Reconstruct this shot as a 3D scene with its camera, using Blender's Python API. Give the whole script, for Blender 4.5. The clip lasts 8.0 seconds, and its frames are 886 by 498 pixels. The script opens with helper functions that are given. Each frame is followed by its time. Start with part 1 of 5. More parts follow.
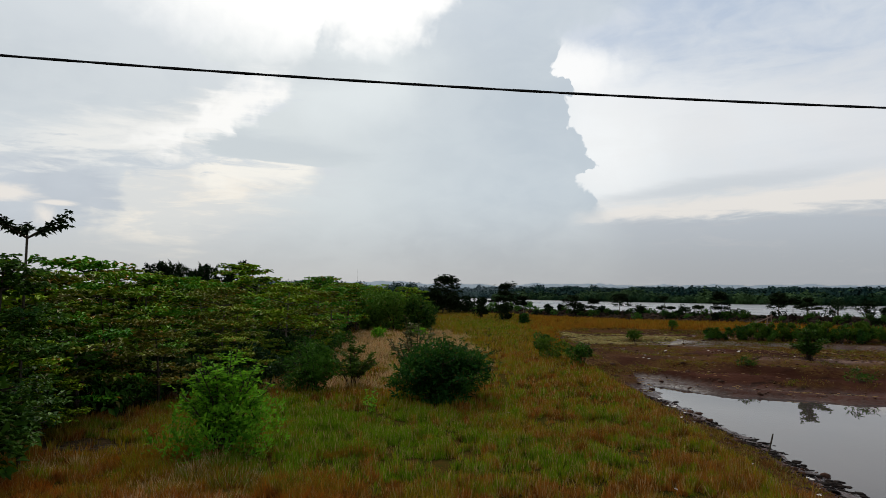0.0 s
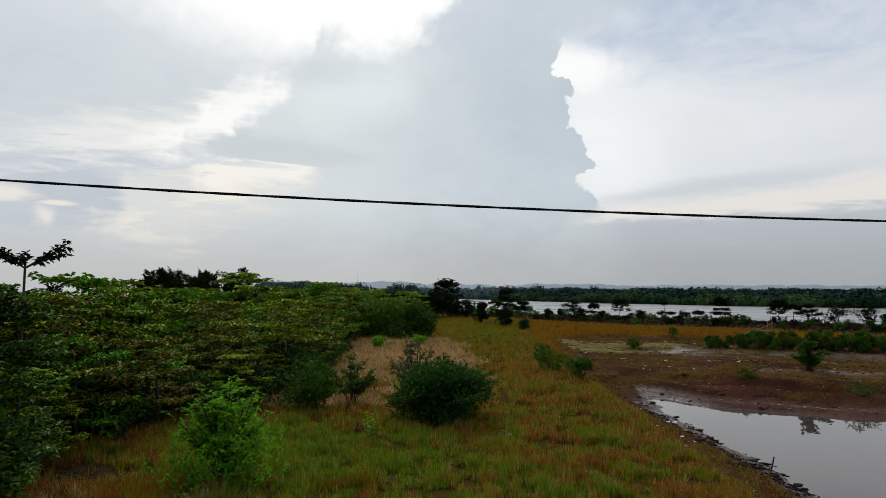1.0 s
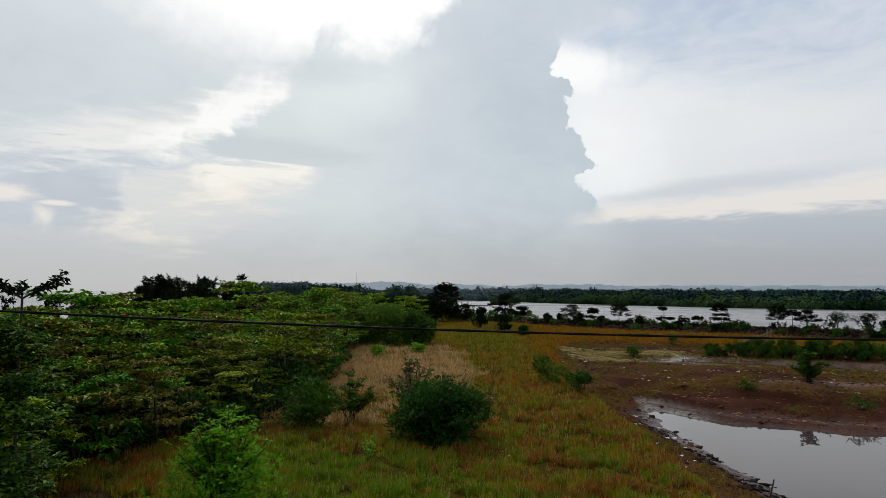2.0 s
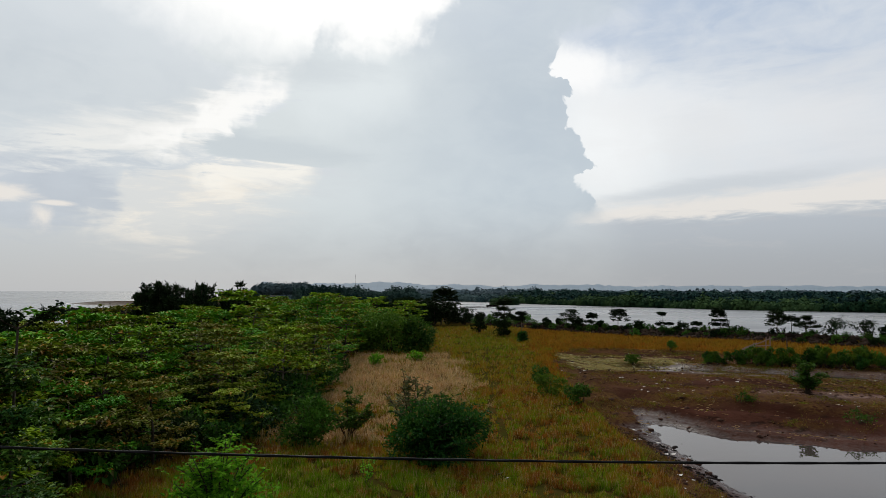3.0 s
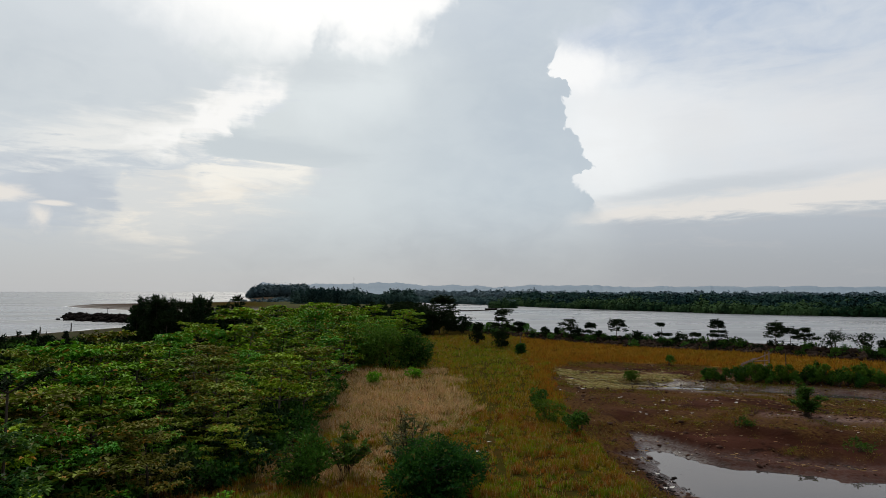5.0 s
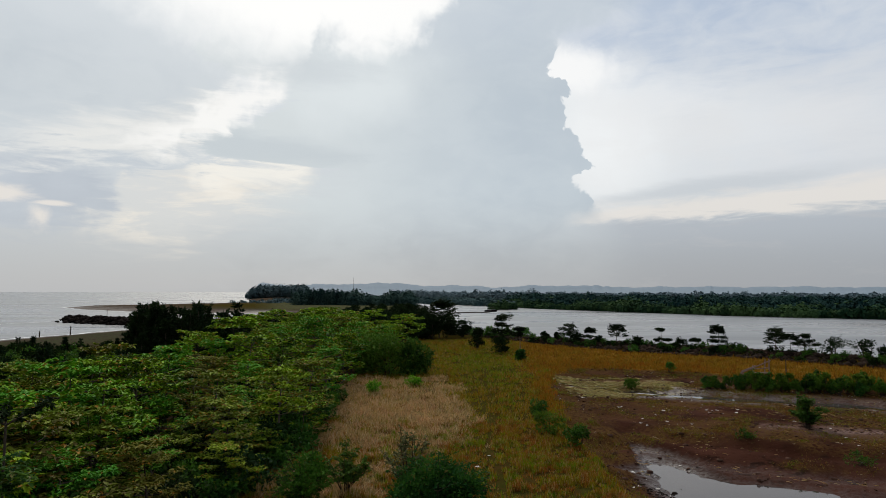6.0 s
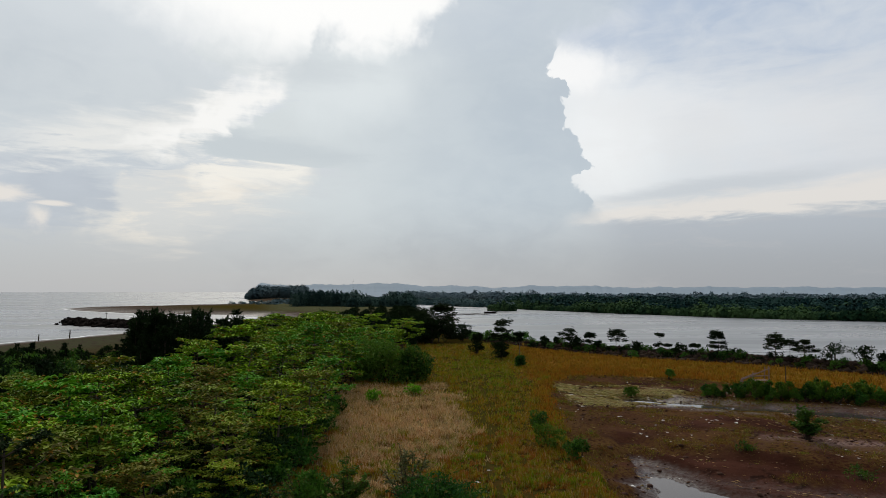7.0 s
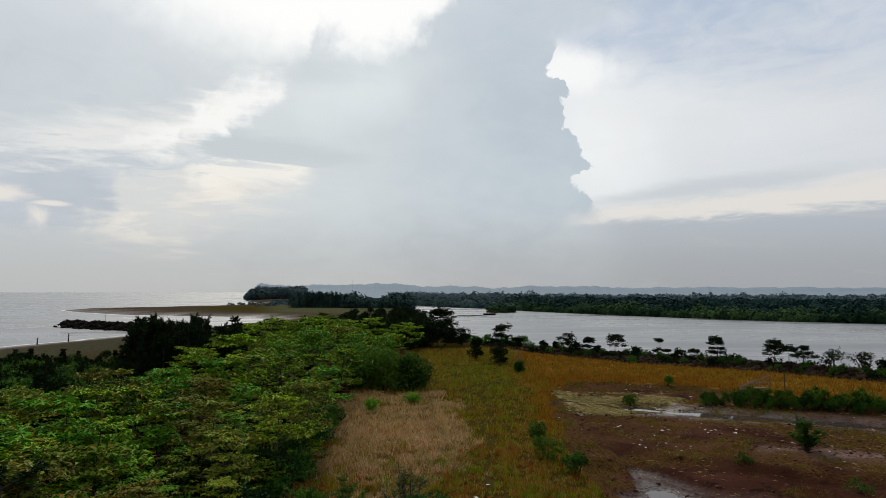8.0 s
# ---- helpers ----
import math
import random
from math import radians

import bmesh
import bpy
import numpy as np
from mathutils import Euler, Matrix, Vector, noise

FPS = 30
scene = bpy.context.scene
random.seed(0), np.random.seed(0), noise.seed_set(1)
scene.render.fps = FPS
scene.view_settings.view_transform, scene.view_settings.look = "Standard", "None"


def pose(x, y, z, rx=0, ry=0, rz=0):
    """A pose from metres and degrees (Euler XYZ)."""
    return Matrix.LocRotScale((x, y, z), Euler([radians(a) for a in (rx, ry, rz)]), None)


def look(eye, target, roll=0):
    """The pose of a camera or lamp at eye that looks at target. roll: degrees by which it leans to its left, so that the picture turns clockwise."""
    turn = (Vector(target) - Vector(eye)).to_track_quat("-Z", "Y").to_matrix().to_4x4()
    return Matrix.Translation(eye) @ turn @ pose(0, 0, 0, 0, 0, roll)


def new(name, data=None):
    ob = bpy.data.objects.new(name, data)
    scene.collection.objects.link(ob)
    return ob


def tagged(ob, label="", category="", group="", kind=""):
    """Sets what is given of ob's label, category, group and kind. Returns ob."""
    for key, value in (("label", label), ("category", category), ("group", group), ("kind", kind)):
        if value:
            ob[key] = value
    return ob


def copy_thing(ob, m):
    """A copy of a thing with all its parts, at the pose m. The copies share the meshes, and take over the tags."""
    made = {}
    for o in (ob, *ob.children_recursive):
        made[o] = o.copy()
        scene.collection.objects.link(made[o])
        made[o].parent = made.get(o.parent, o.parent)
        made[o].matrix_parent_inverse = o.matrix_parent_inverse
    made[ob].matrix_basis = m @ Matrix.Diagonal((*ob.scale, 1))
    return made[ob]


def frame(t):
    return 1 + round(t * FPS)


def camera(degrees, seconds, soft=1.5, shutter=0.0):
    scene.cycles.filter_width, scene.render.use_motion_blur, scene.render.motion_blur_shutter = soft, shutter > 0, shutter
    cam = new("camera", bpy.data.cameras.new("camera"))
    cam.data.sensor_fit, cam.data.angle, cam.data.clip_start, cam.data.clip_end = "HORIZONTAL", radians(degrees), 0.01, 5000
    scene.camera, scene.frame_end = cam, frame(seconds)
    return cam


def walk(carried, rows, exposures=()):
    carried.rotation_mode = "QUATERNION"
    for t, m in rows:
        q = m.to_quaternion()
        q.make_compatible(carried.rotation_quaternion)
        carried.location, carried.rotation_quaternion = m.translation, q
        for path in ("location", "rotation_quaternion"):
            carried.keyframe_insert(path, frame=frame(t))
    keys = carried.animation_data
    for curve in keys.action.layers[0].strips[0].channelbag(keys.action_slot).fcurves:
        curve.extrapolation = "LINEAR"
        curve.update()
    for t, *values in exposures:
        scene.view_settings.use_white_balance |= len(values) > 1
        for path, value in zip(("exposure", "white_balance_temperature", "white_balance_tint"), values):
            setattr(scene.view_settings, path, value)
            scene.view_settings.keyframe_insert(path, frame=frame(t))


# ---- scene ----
cam = camera(68.0, 8.0, 0.8)
EYE, RISE = 5.0, 6.83
ROWS = [  # seconds, across, ahead, share of the rise, yaw, pitch
    (0.0, 0.00, 0.00, 0.0000, 0.00, 3.550),
    (0.5, 0.00, 0.02, 0.0615, 0.00, 3.554),
    (1.0, 0.00, 0.04, 0.1235, 0.00, 3.559),
    (1.5, 0.00, 0.05, 0.1860, -0.03, 3.563),
    (3.0, 0.03, 0.10, 0.3725, -0.15, 3.576),
    (3.5, 0.06, 0.14, 0.4360, -0.20, 3.581),
    (4.0, 0.08, 0.18, 0.4995, -0.24, 3.585),
    (4.5, 0.09, 0.22, 0.5630, -0.26, 3.589),
    (6.0, 0.06, 0.28, 0.7500, -0.31, 3.603),
    (6.5, 0.05, 0.30, 0.8130, -0.33, 3.607),
    (7.0, 0.05, 0.29, 0.8750, -0.35, 3.611),
    (7.5, 0.06, 0.28, 0.9380, -0.39, 3.616),
    (8.0, 0.08, 0.29, 1.0000, -0.42, 3.620),
]
walk(cam, [(t, pose(x, y, EYE + RISE * s, 90 + pitch, 0, yaw)) for t, x, y, s, yaw, pitch in ROWS], [(0.0, 0.0), (3.0, 0.0), (6.0, -0.05), (8.0, -0.06)])


# ---- sky, sun ----
def node_tools(tree):
    """Short ways to add nodes to a tree: values may be sockets or numbers."""
    nodes, links = tree.nodes, tree.links

    def put(socket, value):
        if isinstance(value, bpy.types.NodeSocket):
            links.new(value, socket)
        elif value is not None:
            socket.default_value = value

    def math_node(op, a, b=None, c=None):
        n = nodes.new("ShaderNodeMath")
        n.operation = op
        for i, v in enumerate((a, b, c)):
            put(n.inputs[i], v)
        return n.outputs[0]

    def mix(fac, a, b):
        n = nodes.new("ShaderNodeMix")
        n.data_type = "RGBA"
        put(n.inputs["Factor"], fac)
        for key, v in ((6, a), (7, b)):
            put(n.inputs[key], (*v, 1) if isinstance(v, tuple) and len(v) == 3 else v)
        return n.outputs[2]

    def smooth(value, lo, hi, to_lo=0.0, to_hi=1.0):
        n = nodes.new("ShaderNodeMapRange")
        n.interpolation_type = "SMOOTHSTEP"
        put(n.inputs[0], value)
        for i, v in zip((1, 2, 3, 4), (lo, hi, to_lo, to_hi)):
            put(n.inputs[i], v)
        return n.outputs[0]

    def grain(vector, scale, detail=4.0, rough=0.55, colour=False, warp=0.0):
        n = nodes.new("ShaderNodeTexNoise")
        put(n.inputs["Vector"], vector)
        n.inputs["Scale"].default_value, n.inputs["Detail"].default_value = scale, detail
        n.inputs["Roughness"].default_value, n.inputs["Distortion"].default_value = rough, warp
        return n.outputs[1 if colour else 0]

    def vec(op, a, b=None):
        n = nodes.new("ShaderNodeVectorMath")
        n.operation = op
        put(n.inputs[0], a)
        put(n.inputs[1], b)
        return n.outputs[1] if op in ("LENGTH", "DOT_PRODUCT") else n.outputs[0]

    return nodes, links, put, math_node, mix, smooth, grain, vec


def build_sky():
    world = bpy.data.worlds.new("sky")
    scene.world = world
    world.use_nodes = True
    nodes, links, put, m, mix, smooth, grain, vec = node_tools(world.node_tree)
    nodes.clear()
    out = nodes.new("ShaderNodeOutputWorld")
    back = nodes.new("ShaderNodeBackground")
    links.new(back.outputs[0], out.inputs[0])
    air = nodes.new("ShaderNodeTexSky")
    air.sky_type, air.sun_disc = "NISHITA", False
    air.sun_elevation, air.sun_rotation = radians(38), radians(-12)
    air_light = vec("SCALE", air.outputs[0])
    air_light.node.inputs["Scale"].default_value = 0.10
    co = nodes.new("ShaderNodeTexCoord")
    sep = nodes.new("ShaderNodeSeparateXYZ")
    links.new(co.outputs["Generated"], sep.inputs[0])
    az = m("ARCTAN2", sep.outputs[0], sep.outputs[1])
    el = m("ARCSINE", sep.outputs[2])
    flat = nodes.new("ShaderNodeCombineXYZ")
    links.new(az, flat.inputs[0]), links.new(el, flat.inputs[1])
    here = flat.outputs[0]

    fine = m("ADD", m("SUBTRACT", grain(here, 13.0, 6.0, 0.6), 0.5), m("MULTIPLY", m("SUBTRACT", grain(here, 46.0, 8.0, 0.6), 0.5), 0.5))                                            # cauliflower edges
    streak = vec("MULTIPLY", here, (1.0, 4.2, 1.0))
    wisp = m("ADD", m("SUBTRACT", grain(streak, 5.5, 7.0, 0.62, False, 0.6), 0.5), m("MULTIPLY", m("SUBTRACT", grain(streak, 17.0, 7.0, 0.6, False, 0.8), 0.5), 0.4))    # drawn-out layers
    soft_n = m("SUBTRACT", grain(here, 6.0, 5.0, 0.5), 0.5)

    def puff(rag, u, v, ru, rv, soft=0.5, turn=0.0, amp=2.2):
        """A cloud's share, 0 to 1: an ellipse round the bearing u and rise v (as slopes), ragged by a noise."""
        c = (math.atan(u), math.atan(v / math.hypot(1, u)), 0)
        d = vec("SUBTRACT", here, c)
        if turn:
            r = nodes.new("ShaderNodeVectorRotate")
            r.rotation_type = "Z_AXIS"
            put(r.inputs["Vector"], d)
            r.inputs["Angle"].default_value = radians(-turn)
            d = r.outputs[0]
        d = vec("MULTIPLY", d, (1 / ru, 1 / rv, 0))
        far = m("ADD", vec("LENGTH", d), m("MULTIPLY", rag, 1.7 * amp))
        return smooth(far, 1 + soft, max(0.0, 1 - soft), 0.0, 1.0)

    def union(parts):
        total = parts[0]
        for p in parts[1:]:
            total = m("MAXIMUM", total, p)
        return total

    def lay(col, share, strength, colour):
        return mix(m("MULTIPLY", share, strength), col, colour)

    def profile(value, points):
        """A line through (bearing, rise) points in degrees: the second as a smooth function of the first."""
        xs, ys = [p[0] for p in points], [p[1] for p in points]
        lo, hi, y0, y1 = min(xs), max(xs), min(ys) - 1, max(ys) + 1
        n = nodes.new("ShaderNodeFloatCurve")
        line = n.mapping.curves[0]
        spots = [((x - lo) / (hi - lo), (y - y0) / (y1 - y0)) for x, y in sorted(points)]
        while len(line.points) < len(spots):
            line.points.new(0.5, 0.5)
        for p, q in zip(line.points, spots):
            p.location, p.handle_type = q, "VECTOR"
        n.mapping.update()
        put(n.inputs["Value"], smooth(value, lo, hi))
        n.inputs["Value"].links[0].from_node.interpolation_type = "LINEAR"
        return m("MULTIPLY_ADD", n.outputs[0], y1 - y0, y0)

    def strip(a, e, upper, lower, soft_up, soft_low, ends=2.0):
        """The share of a cloud break between two such lines."""
        lo, hi = upper[0][0], upper[-1][0]
        share = m("MULTIPLY", smooth(m("SUBTRACT", profile(a, upper), e), -soft_up, soft_up), smooth(m("SUBTRACT", e, profile(a, lower)), -soft_low, soft_low))
        return m("MULTIPLY", share, m("MULTIPLY", smooth(a, lo, lo + ends), smooth(a, hi, hi - 1.8)))

    # bearing and rise in degrees, billowing (for heaps) and drawn out (for layers)
    deg_a, deg_e = m("MULTIPLY", az, 57.296), m("MULTIPLY", el, 57.296)
    knob_a = m("SUBTRACT", grain(here, 24.0, 3.5, 0.55, False, 0.3), 0.5)
    knob_e = m("SUBTRACT", grain(vec("ADD", here, (3.1, 1.7, 0.4)), 24.0, 3.5, 0.55, False, 0.3), 0.5)
    heap_a, heap_e = m("MULTIPLY_ADD", knob_a, 4.2, deg_a), m("MULTIPLY_ADD", knob_e, 3.4, deg_e)
    film = vec("MULTIPLY", here, (1.0, 5.5, 1.0))
    draw_a = m("MULTIPLY_ADD", m("SUBTRACT", grain(film, 9.0, 6.0, 0.6, False, 0.5), 0.5), 16.0, deg_a)
    draw_e = m("MULTIPLY_ADD", m("SUBTRACT", grain(vec("ADD", film, (5.2, 0.3, 1.1)), 11.0, 6.0, 0.6, False, 0.5), 0.5), 6.0, deg_e)
    calm_e = m("MULTIPLY_ADD", m("SUBTRACT", draw_e, deg_e), 0.4, deg_e)
    mottle = smooth(m("ADD", m("MULTIPLY", soft_n, 0.7), m("MULTIPLY", m("SUBTRACT", grain(vec("MULTIPLY", here, (1, 2.0, 1)), 14.0, 6.0, 0.55, False, 0.5), 0.5), 0.5)), -0.16, 0.16)

    # the veil: paler aloft, lilac-grey along the horizon
    col = mix(smooth(el, -0.01, 0.28), (0.515, 0.540, 0.565), (0.69, 0.735, 0.765))
    col = mix(smooth(el, 0.40, 1.1), col, (0.50, 0.54, 0.60))
    # right: blue-grey aloft, pale middle, cream band over a grey shelf
    right = smooth(deg_a, 8.0, 13.0)
    aloft = smooth(m("MULTIPLY_ADD", soft_n, 9.0, m("ADD", draw_e, m("MULTIPLY", deg_a, 0.06))), 15.5, 22.0)
    col = lay(col, m("MULTIPLY", right, smooth(deg_e, 6.0, 10.0)), 0.85, mix(smooth(deg_a, 14.0, 33.0), (0.80, 0.835, 0.855), (0.69, 0.725, 0.77)))
    col = lay(col, m("MULTIPLY", right, aloft), 0.92, mix(mottle, (0.450, 0.540, 0.680), (0.590, 0.668, 0.765)))
    col = lay(col, m("MULTIPLY", puff(wisp, 0.30, 0.30, 0.11, 0.030, 0.8, -3, 1.2), mottle), 0.8, (0.86, 0.90, 0.93))
    col = lay(col, m("MULTIPLY", right, puff(wisp, 0.44, 0.255, 0.20, 0.040, 0.8, -4, 1.0)), 0.45, (0.87, 0.875, 0.875))
    col = lay(col, puff(soft_n, 0.25, 0.225, 0.075, 0.085, 0.9, 0, 0.6), 0.85, (0.93, 0.945, 0.945))
    col = lay(col, m("MULTIPLY", right, m("MULTIPLY", mottle, smooth(deg_e, 6.5, 9.0))), 0.30, (0.78, 0.77, 0.765))
    col = lay(col, puff(wisp, 0.36, 0.150, 0.17, 0.010, 0.8, 5, 1.3), 0.75, (0.585, 0.62, 0.655))
    col = lay(col, m("MULTIPLY", right, strip(deg_a, calm_e, [(10, 6.7), (17.6, 7.1), (24, 7.6), (30, 8.1), (38, 8.8)], [(10, 5.6), (17.6, 5.9), (24, 6.0), (30, 6.2), (38, 6.4)], 0.7, 0.35)), 0.85, (0.83, 0.785, 0.735))
    shelf = strip(deg_a, calm_e, [(9, 5.5), (17.5, 5.9), (24, 5.9), (30, 6.1), (38, 6.3), (60, 6.0)], [(9, -2), (60, -2)], 0.5, 1.0, 8.0)
    col = lay(col, shelf, 0.9, mix(smooth(deg_e, 0.0, 6.0), (0.335, 0.360, 0.405), (0.440, 0.475, 0.525)))
    col = lay(col, m("MULTIPLY", shelf, smooth(wisp, 0.02, 0.22)), 0.35, (0.56, 0.55, 0.56))
    # left: grey veil with a lit lower rim
    veil = m("MULTIPLY", smooth(deg_a, -15.0, -21.0), m("MULTIPLY", smooth(deg_e, 9.0, 13.5), smooth(m("MULTIPLY_ADD", soft_n, 6.0, deg_e), 23.0, 15.5)))
    col = lay(col, veil, 0.9, mix(mottle, (0.560, 0.610, 0.648), (0.630, 0.675, 0.700)))
    rim = strip(deg_a, draw_e, [(-38, 10.0), (-34, 11.0), (-30, 12.6), (-26, 13.4), (-22, 14.4), (-19, 16.0), (-17, 17.2)], [(-38, 7.5), (-30, 9.6), (-24, 10.6), (-17, 12.0)], 1.6, 0.9)
    col = lay(col, rim, 0.75, (0.88, 0.865, 0.82))
    cream = strip(heap_a, draw_e, [(-29.5, 6.6), (-27.4, 6.6), (-26.2, 8.0), (-25.3, 9.2), (-20.9, 9.8), (-17.9, 10.6), (-14.8, 10.9), (-10.0, 10.8)], [(-29.5, 4.4), (-26.7, 4.3), (-21.8, 4.2), (-18.8, 5.3), (-14.8, 6.6), (-12.4, 7.4), (-10.0, 8.2)], 0.8, 2.2)
    col = lay(col, cream, 0.55, (0.76, 0.75, 0.715))
    col = lay(col, m("MULTIPLY", cream, smooth(wisp, -0.04, 0.16)), 0.75, (0.90, 0.835, 0.735))
    bright = strip(heap_a, draw_e, [(-21.5, 9.7), (-18.9, 10.5), (-14.8, 11.0), (-10.2, 10.9)], [(-21.5, 9.2), (-18.2, 8.5), (-14.8, 8.7), (-12.4, 9.0), (-10.2, 10.2)], 0.6, 1.3)
    col = lay(col, bright, 0.8, (0.95, 0.915, 0.835))
    blob = strip(heap_a, draw_e, [(-42, 10), (-34, 9.6), (-29.2, 9.5), (-26.9, 8.7), (-25.0, 7.7)], [(-42, 4.0), (-30.0, 4.6), (-27.2, 5.9), (-26.2, 7.0), (-25.0, 7.3)], 1.0, 1.0, 0.1)
    col = lay(col, blob, 0.9, mix(mottle, (0.475, 0.520, 0.580), (0.545, 0.590, 0.645)))
    col = lay(col, m("MULTIPLY", strip(deg_a, draw_e, [(-42, 11.6), (-30, 10.9), (-25.0, 10.4), (-21.0, 10.0)], [(-42, 8.9), (-30, 9.2), (-25, 9.3), (-21.0, 9.6)], 0.5, 0.4), smooth(wisp, -0.12, 0.06)), 0.75, (0.545, 0.595, 0.645))
    col = lay(col, union([puff(fine, -0.61, 0.115, 0.012, 0.014, 0.9), puff(wisp, -0.665, 0.150, 0.03, 0.008, 0.6), puff(wisp, -0.59, 0.133, 0.02, 0.003, 0.6)]), 0.8, (0.87, 0.81, 0.74))
    # the towering cloud: a long soft flank, and a crisp knobbly edge against the light
    col = lay(col, puff(fine, 0.205, 0.345, 0.070, 0.030, 0.6, -6, 0.7), 1.0, (0.99, 0.99, 0.98))
    edge = profile(heap_e, [(-3, 14.2), (0.15, 13.8), (4, 12.9), (5.5, 12.5), (6.0, 12.75), (6.8, 13.15), (7.5, 13.05), (8.4, 12.2), (9.4, 11.7), (10.0, 12.0), (10.4, 13.2), (10.9, 13.2), (11.5, 12.3), (12.2, 12.6), (13.0, 12.6),
                            (13.7, 11.9), (14.5, 11.4), (15.3, 10.6), (16.1, 10.5), (16.6, 11.5), (17.2, 11.6), (17.7, 10.3), (18.3, 9.5), (19.8, 9.6), (20.9, 10.4), (21.9, 12.2), (22.7, 14.8), (23.4, 16.5), (30, 22)])
    gap = m("SUBTRACT", edge, heap_a)
    crisp = smooth(deg_e, 4.5, 7.6, 8.0, 0.16)
    crisp = m("ADD", crisp, smooth(deg_e, 20.0, 23.0, 0.0, 3.5))
    flank = m("DIVIDE", gap, crisp)
    flank = smooth(flank, -1.0, 1.0)
    left_side = profile(deg_e, [(-3, -24), (0, -22), (5, -15), (8.2, -13), (9.4, -9.0), (10.4, -9.5), (11.0, -19.0), (12.6, -22.0), (13.0, -18.5), (13.9, -17.9), (15.2, -15.2), (16.7, -13.4), (17.5, -15.5), (18.2, -20), (20, -21), (30, -22)])
    near = smooth(m("SUBTRACT", draw_a, left_side), m("MULTIPLY", smooth(deg_e, 8.0, 11.5, 5.0, 0.8), -1.0), smooth(deg_e, 8.0, 11.5, 5.0, 0.8))
    tower = m("MULTIPLY", flank, near)
    body = mix(smooth(deg_a, -16.0, 9.0), (0.668, 0.715, 0.722), (0.505, 0.572, 0.630))
    body = mix(smooth(deg_e, 17.0, 24.0, 0.0, 0.5), body, (0.60, 0.665, 0.74))
    body = mix(smooth(deg_e, 9.0, 2.0, 0.0, 0.85), body, (0.402, 0.436, 0.480))
    body = lay(body, mottle, 0.30, (0.70, 0.755, 0.775))
    body = lay(body, puff(soft_n, -0.13, 0.325, 0.10, 0.045, 0.9), 0.8, (0.77, 0.82, 0.83))
    body = lay(body, puff(wisp, -0.22, 0.340, 0.10, 0.016, 0.8, 0, 1.2), 0.6, (0.585, 0.635, 0.665))
    body = lay(body, puff(wisp, -0.28, 0.215, 0.13, 0.022, 0.6, -3, 1.0), 0.65, (0.525, 0.580, 0.615))
    col = lay(col, tower, 0.95, body)
    # white break between veil and tower
    rent = strip(heap_a, m("MULTIPLY_ADD", m("SUBTRACT", draw_e, deg_e), 0.5, heap_e), [(-29, 11.9), (-27.8, 12.0), (-22.9, 13.0), (-20.5, 14.0), (-18.9, 16.0), (-17.2, 17.2), (-15.4, 17.7), (-12.6, 16.9)],
                 [(-29, 11.6), (-26.9, 11.2), (-22.2, 11.6), (-21.5, 12.5), (-18.3, 12.9), (-17.8, 13.9), (-16.7, 14.5), (-15.1, 15.2), (-12.6, 16.3)], 1.3, 0.8, 6.0)
    col = lay(col, rent, 0.95, (0.985, 0.975, 0.945))
    # the break through which the hidden sun whitens the top
    low_rim = profile(heap_a, [(-34, 25.5), (-26, 23.2), (-21, 21.0), (-17.5, 19.8), (-14, 19.6), (-11.4, 20.0), (-10.6, 21.6), (-9.4, 21.0), (-8.6, 20.2), (-4.7, 20.3), (-2.5, 21.4), (-1.0, 22.6), (0.6, 24.1), (6, 30)])
    glare = smooth(m("DIVIDE", m("SUBTRACT", heap_e, low_rim), smooth(deg_a, -17.0, -9.0, 3.4, 1.4)), -1.0, 1.0)
    col = lay(col, m("MULTIPLY", glare, smooth(el, 0.72, 0.5)), 1.0, (1.03, 1.03, 1.01))
    # haze along the horizon
    col = mix(smooth(el, 0.10, 0.0, 0.0, 0.6), col, mix(smooth(deg_a, -14.0, 14.0), (0.455, 0.475, 0.500), (0.365, 0.390, 0.422)))
    col = mix(0.94, air_light, col)
    # the cloud cover is brighter round the hidden sun than behind
    facing = vec("DOT_PRODUCT", co.outputs["Generated"], (-0.16, 0.77, 0.62))
    shade = vec("SCALE", col)
    put(shade.node.inputs["Scale"], smooth(facing, -0.75, 0.62, 0.30, 1.0))
    col = shade
    links.new(col, back.inputs[0])
    back.inputs[1].default_value = 1.0


build_sky()
sun = new("sun", bpy.data.lights.new("sun", "SUN"))
sun.data.energy, sun.data.angle, sun.data.color = 1.7, radians(22), (1.0, 0.93, 0.80)
sun.matrix_world = look((0, 0, 0), (math.sin(radians(12)) * 0.79, -math.cos(radians(12)) * 0.79, -0.62))


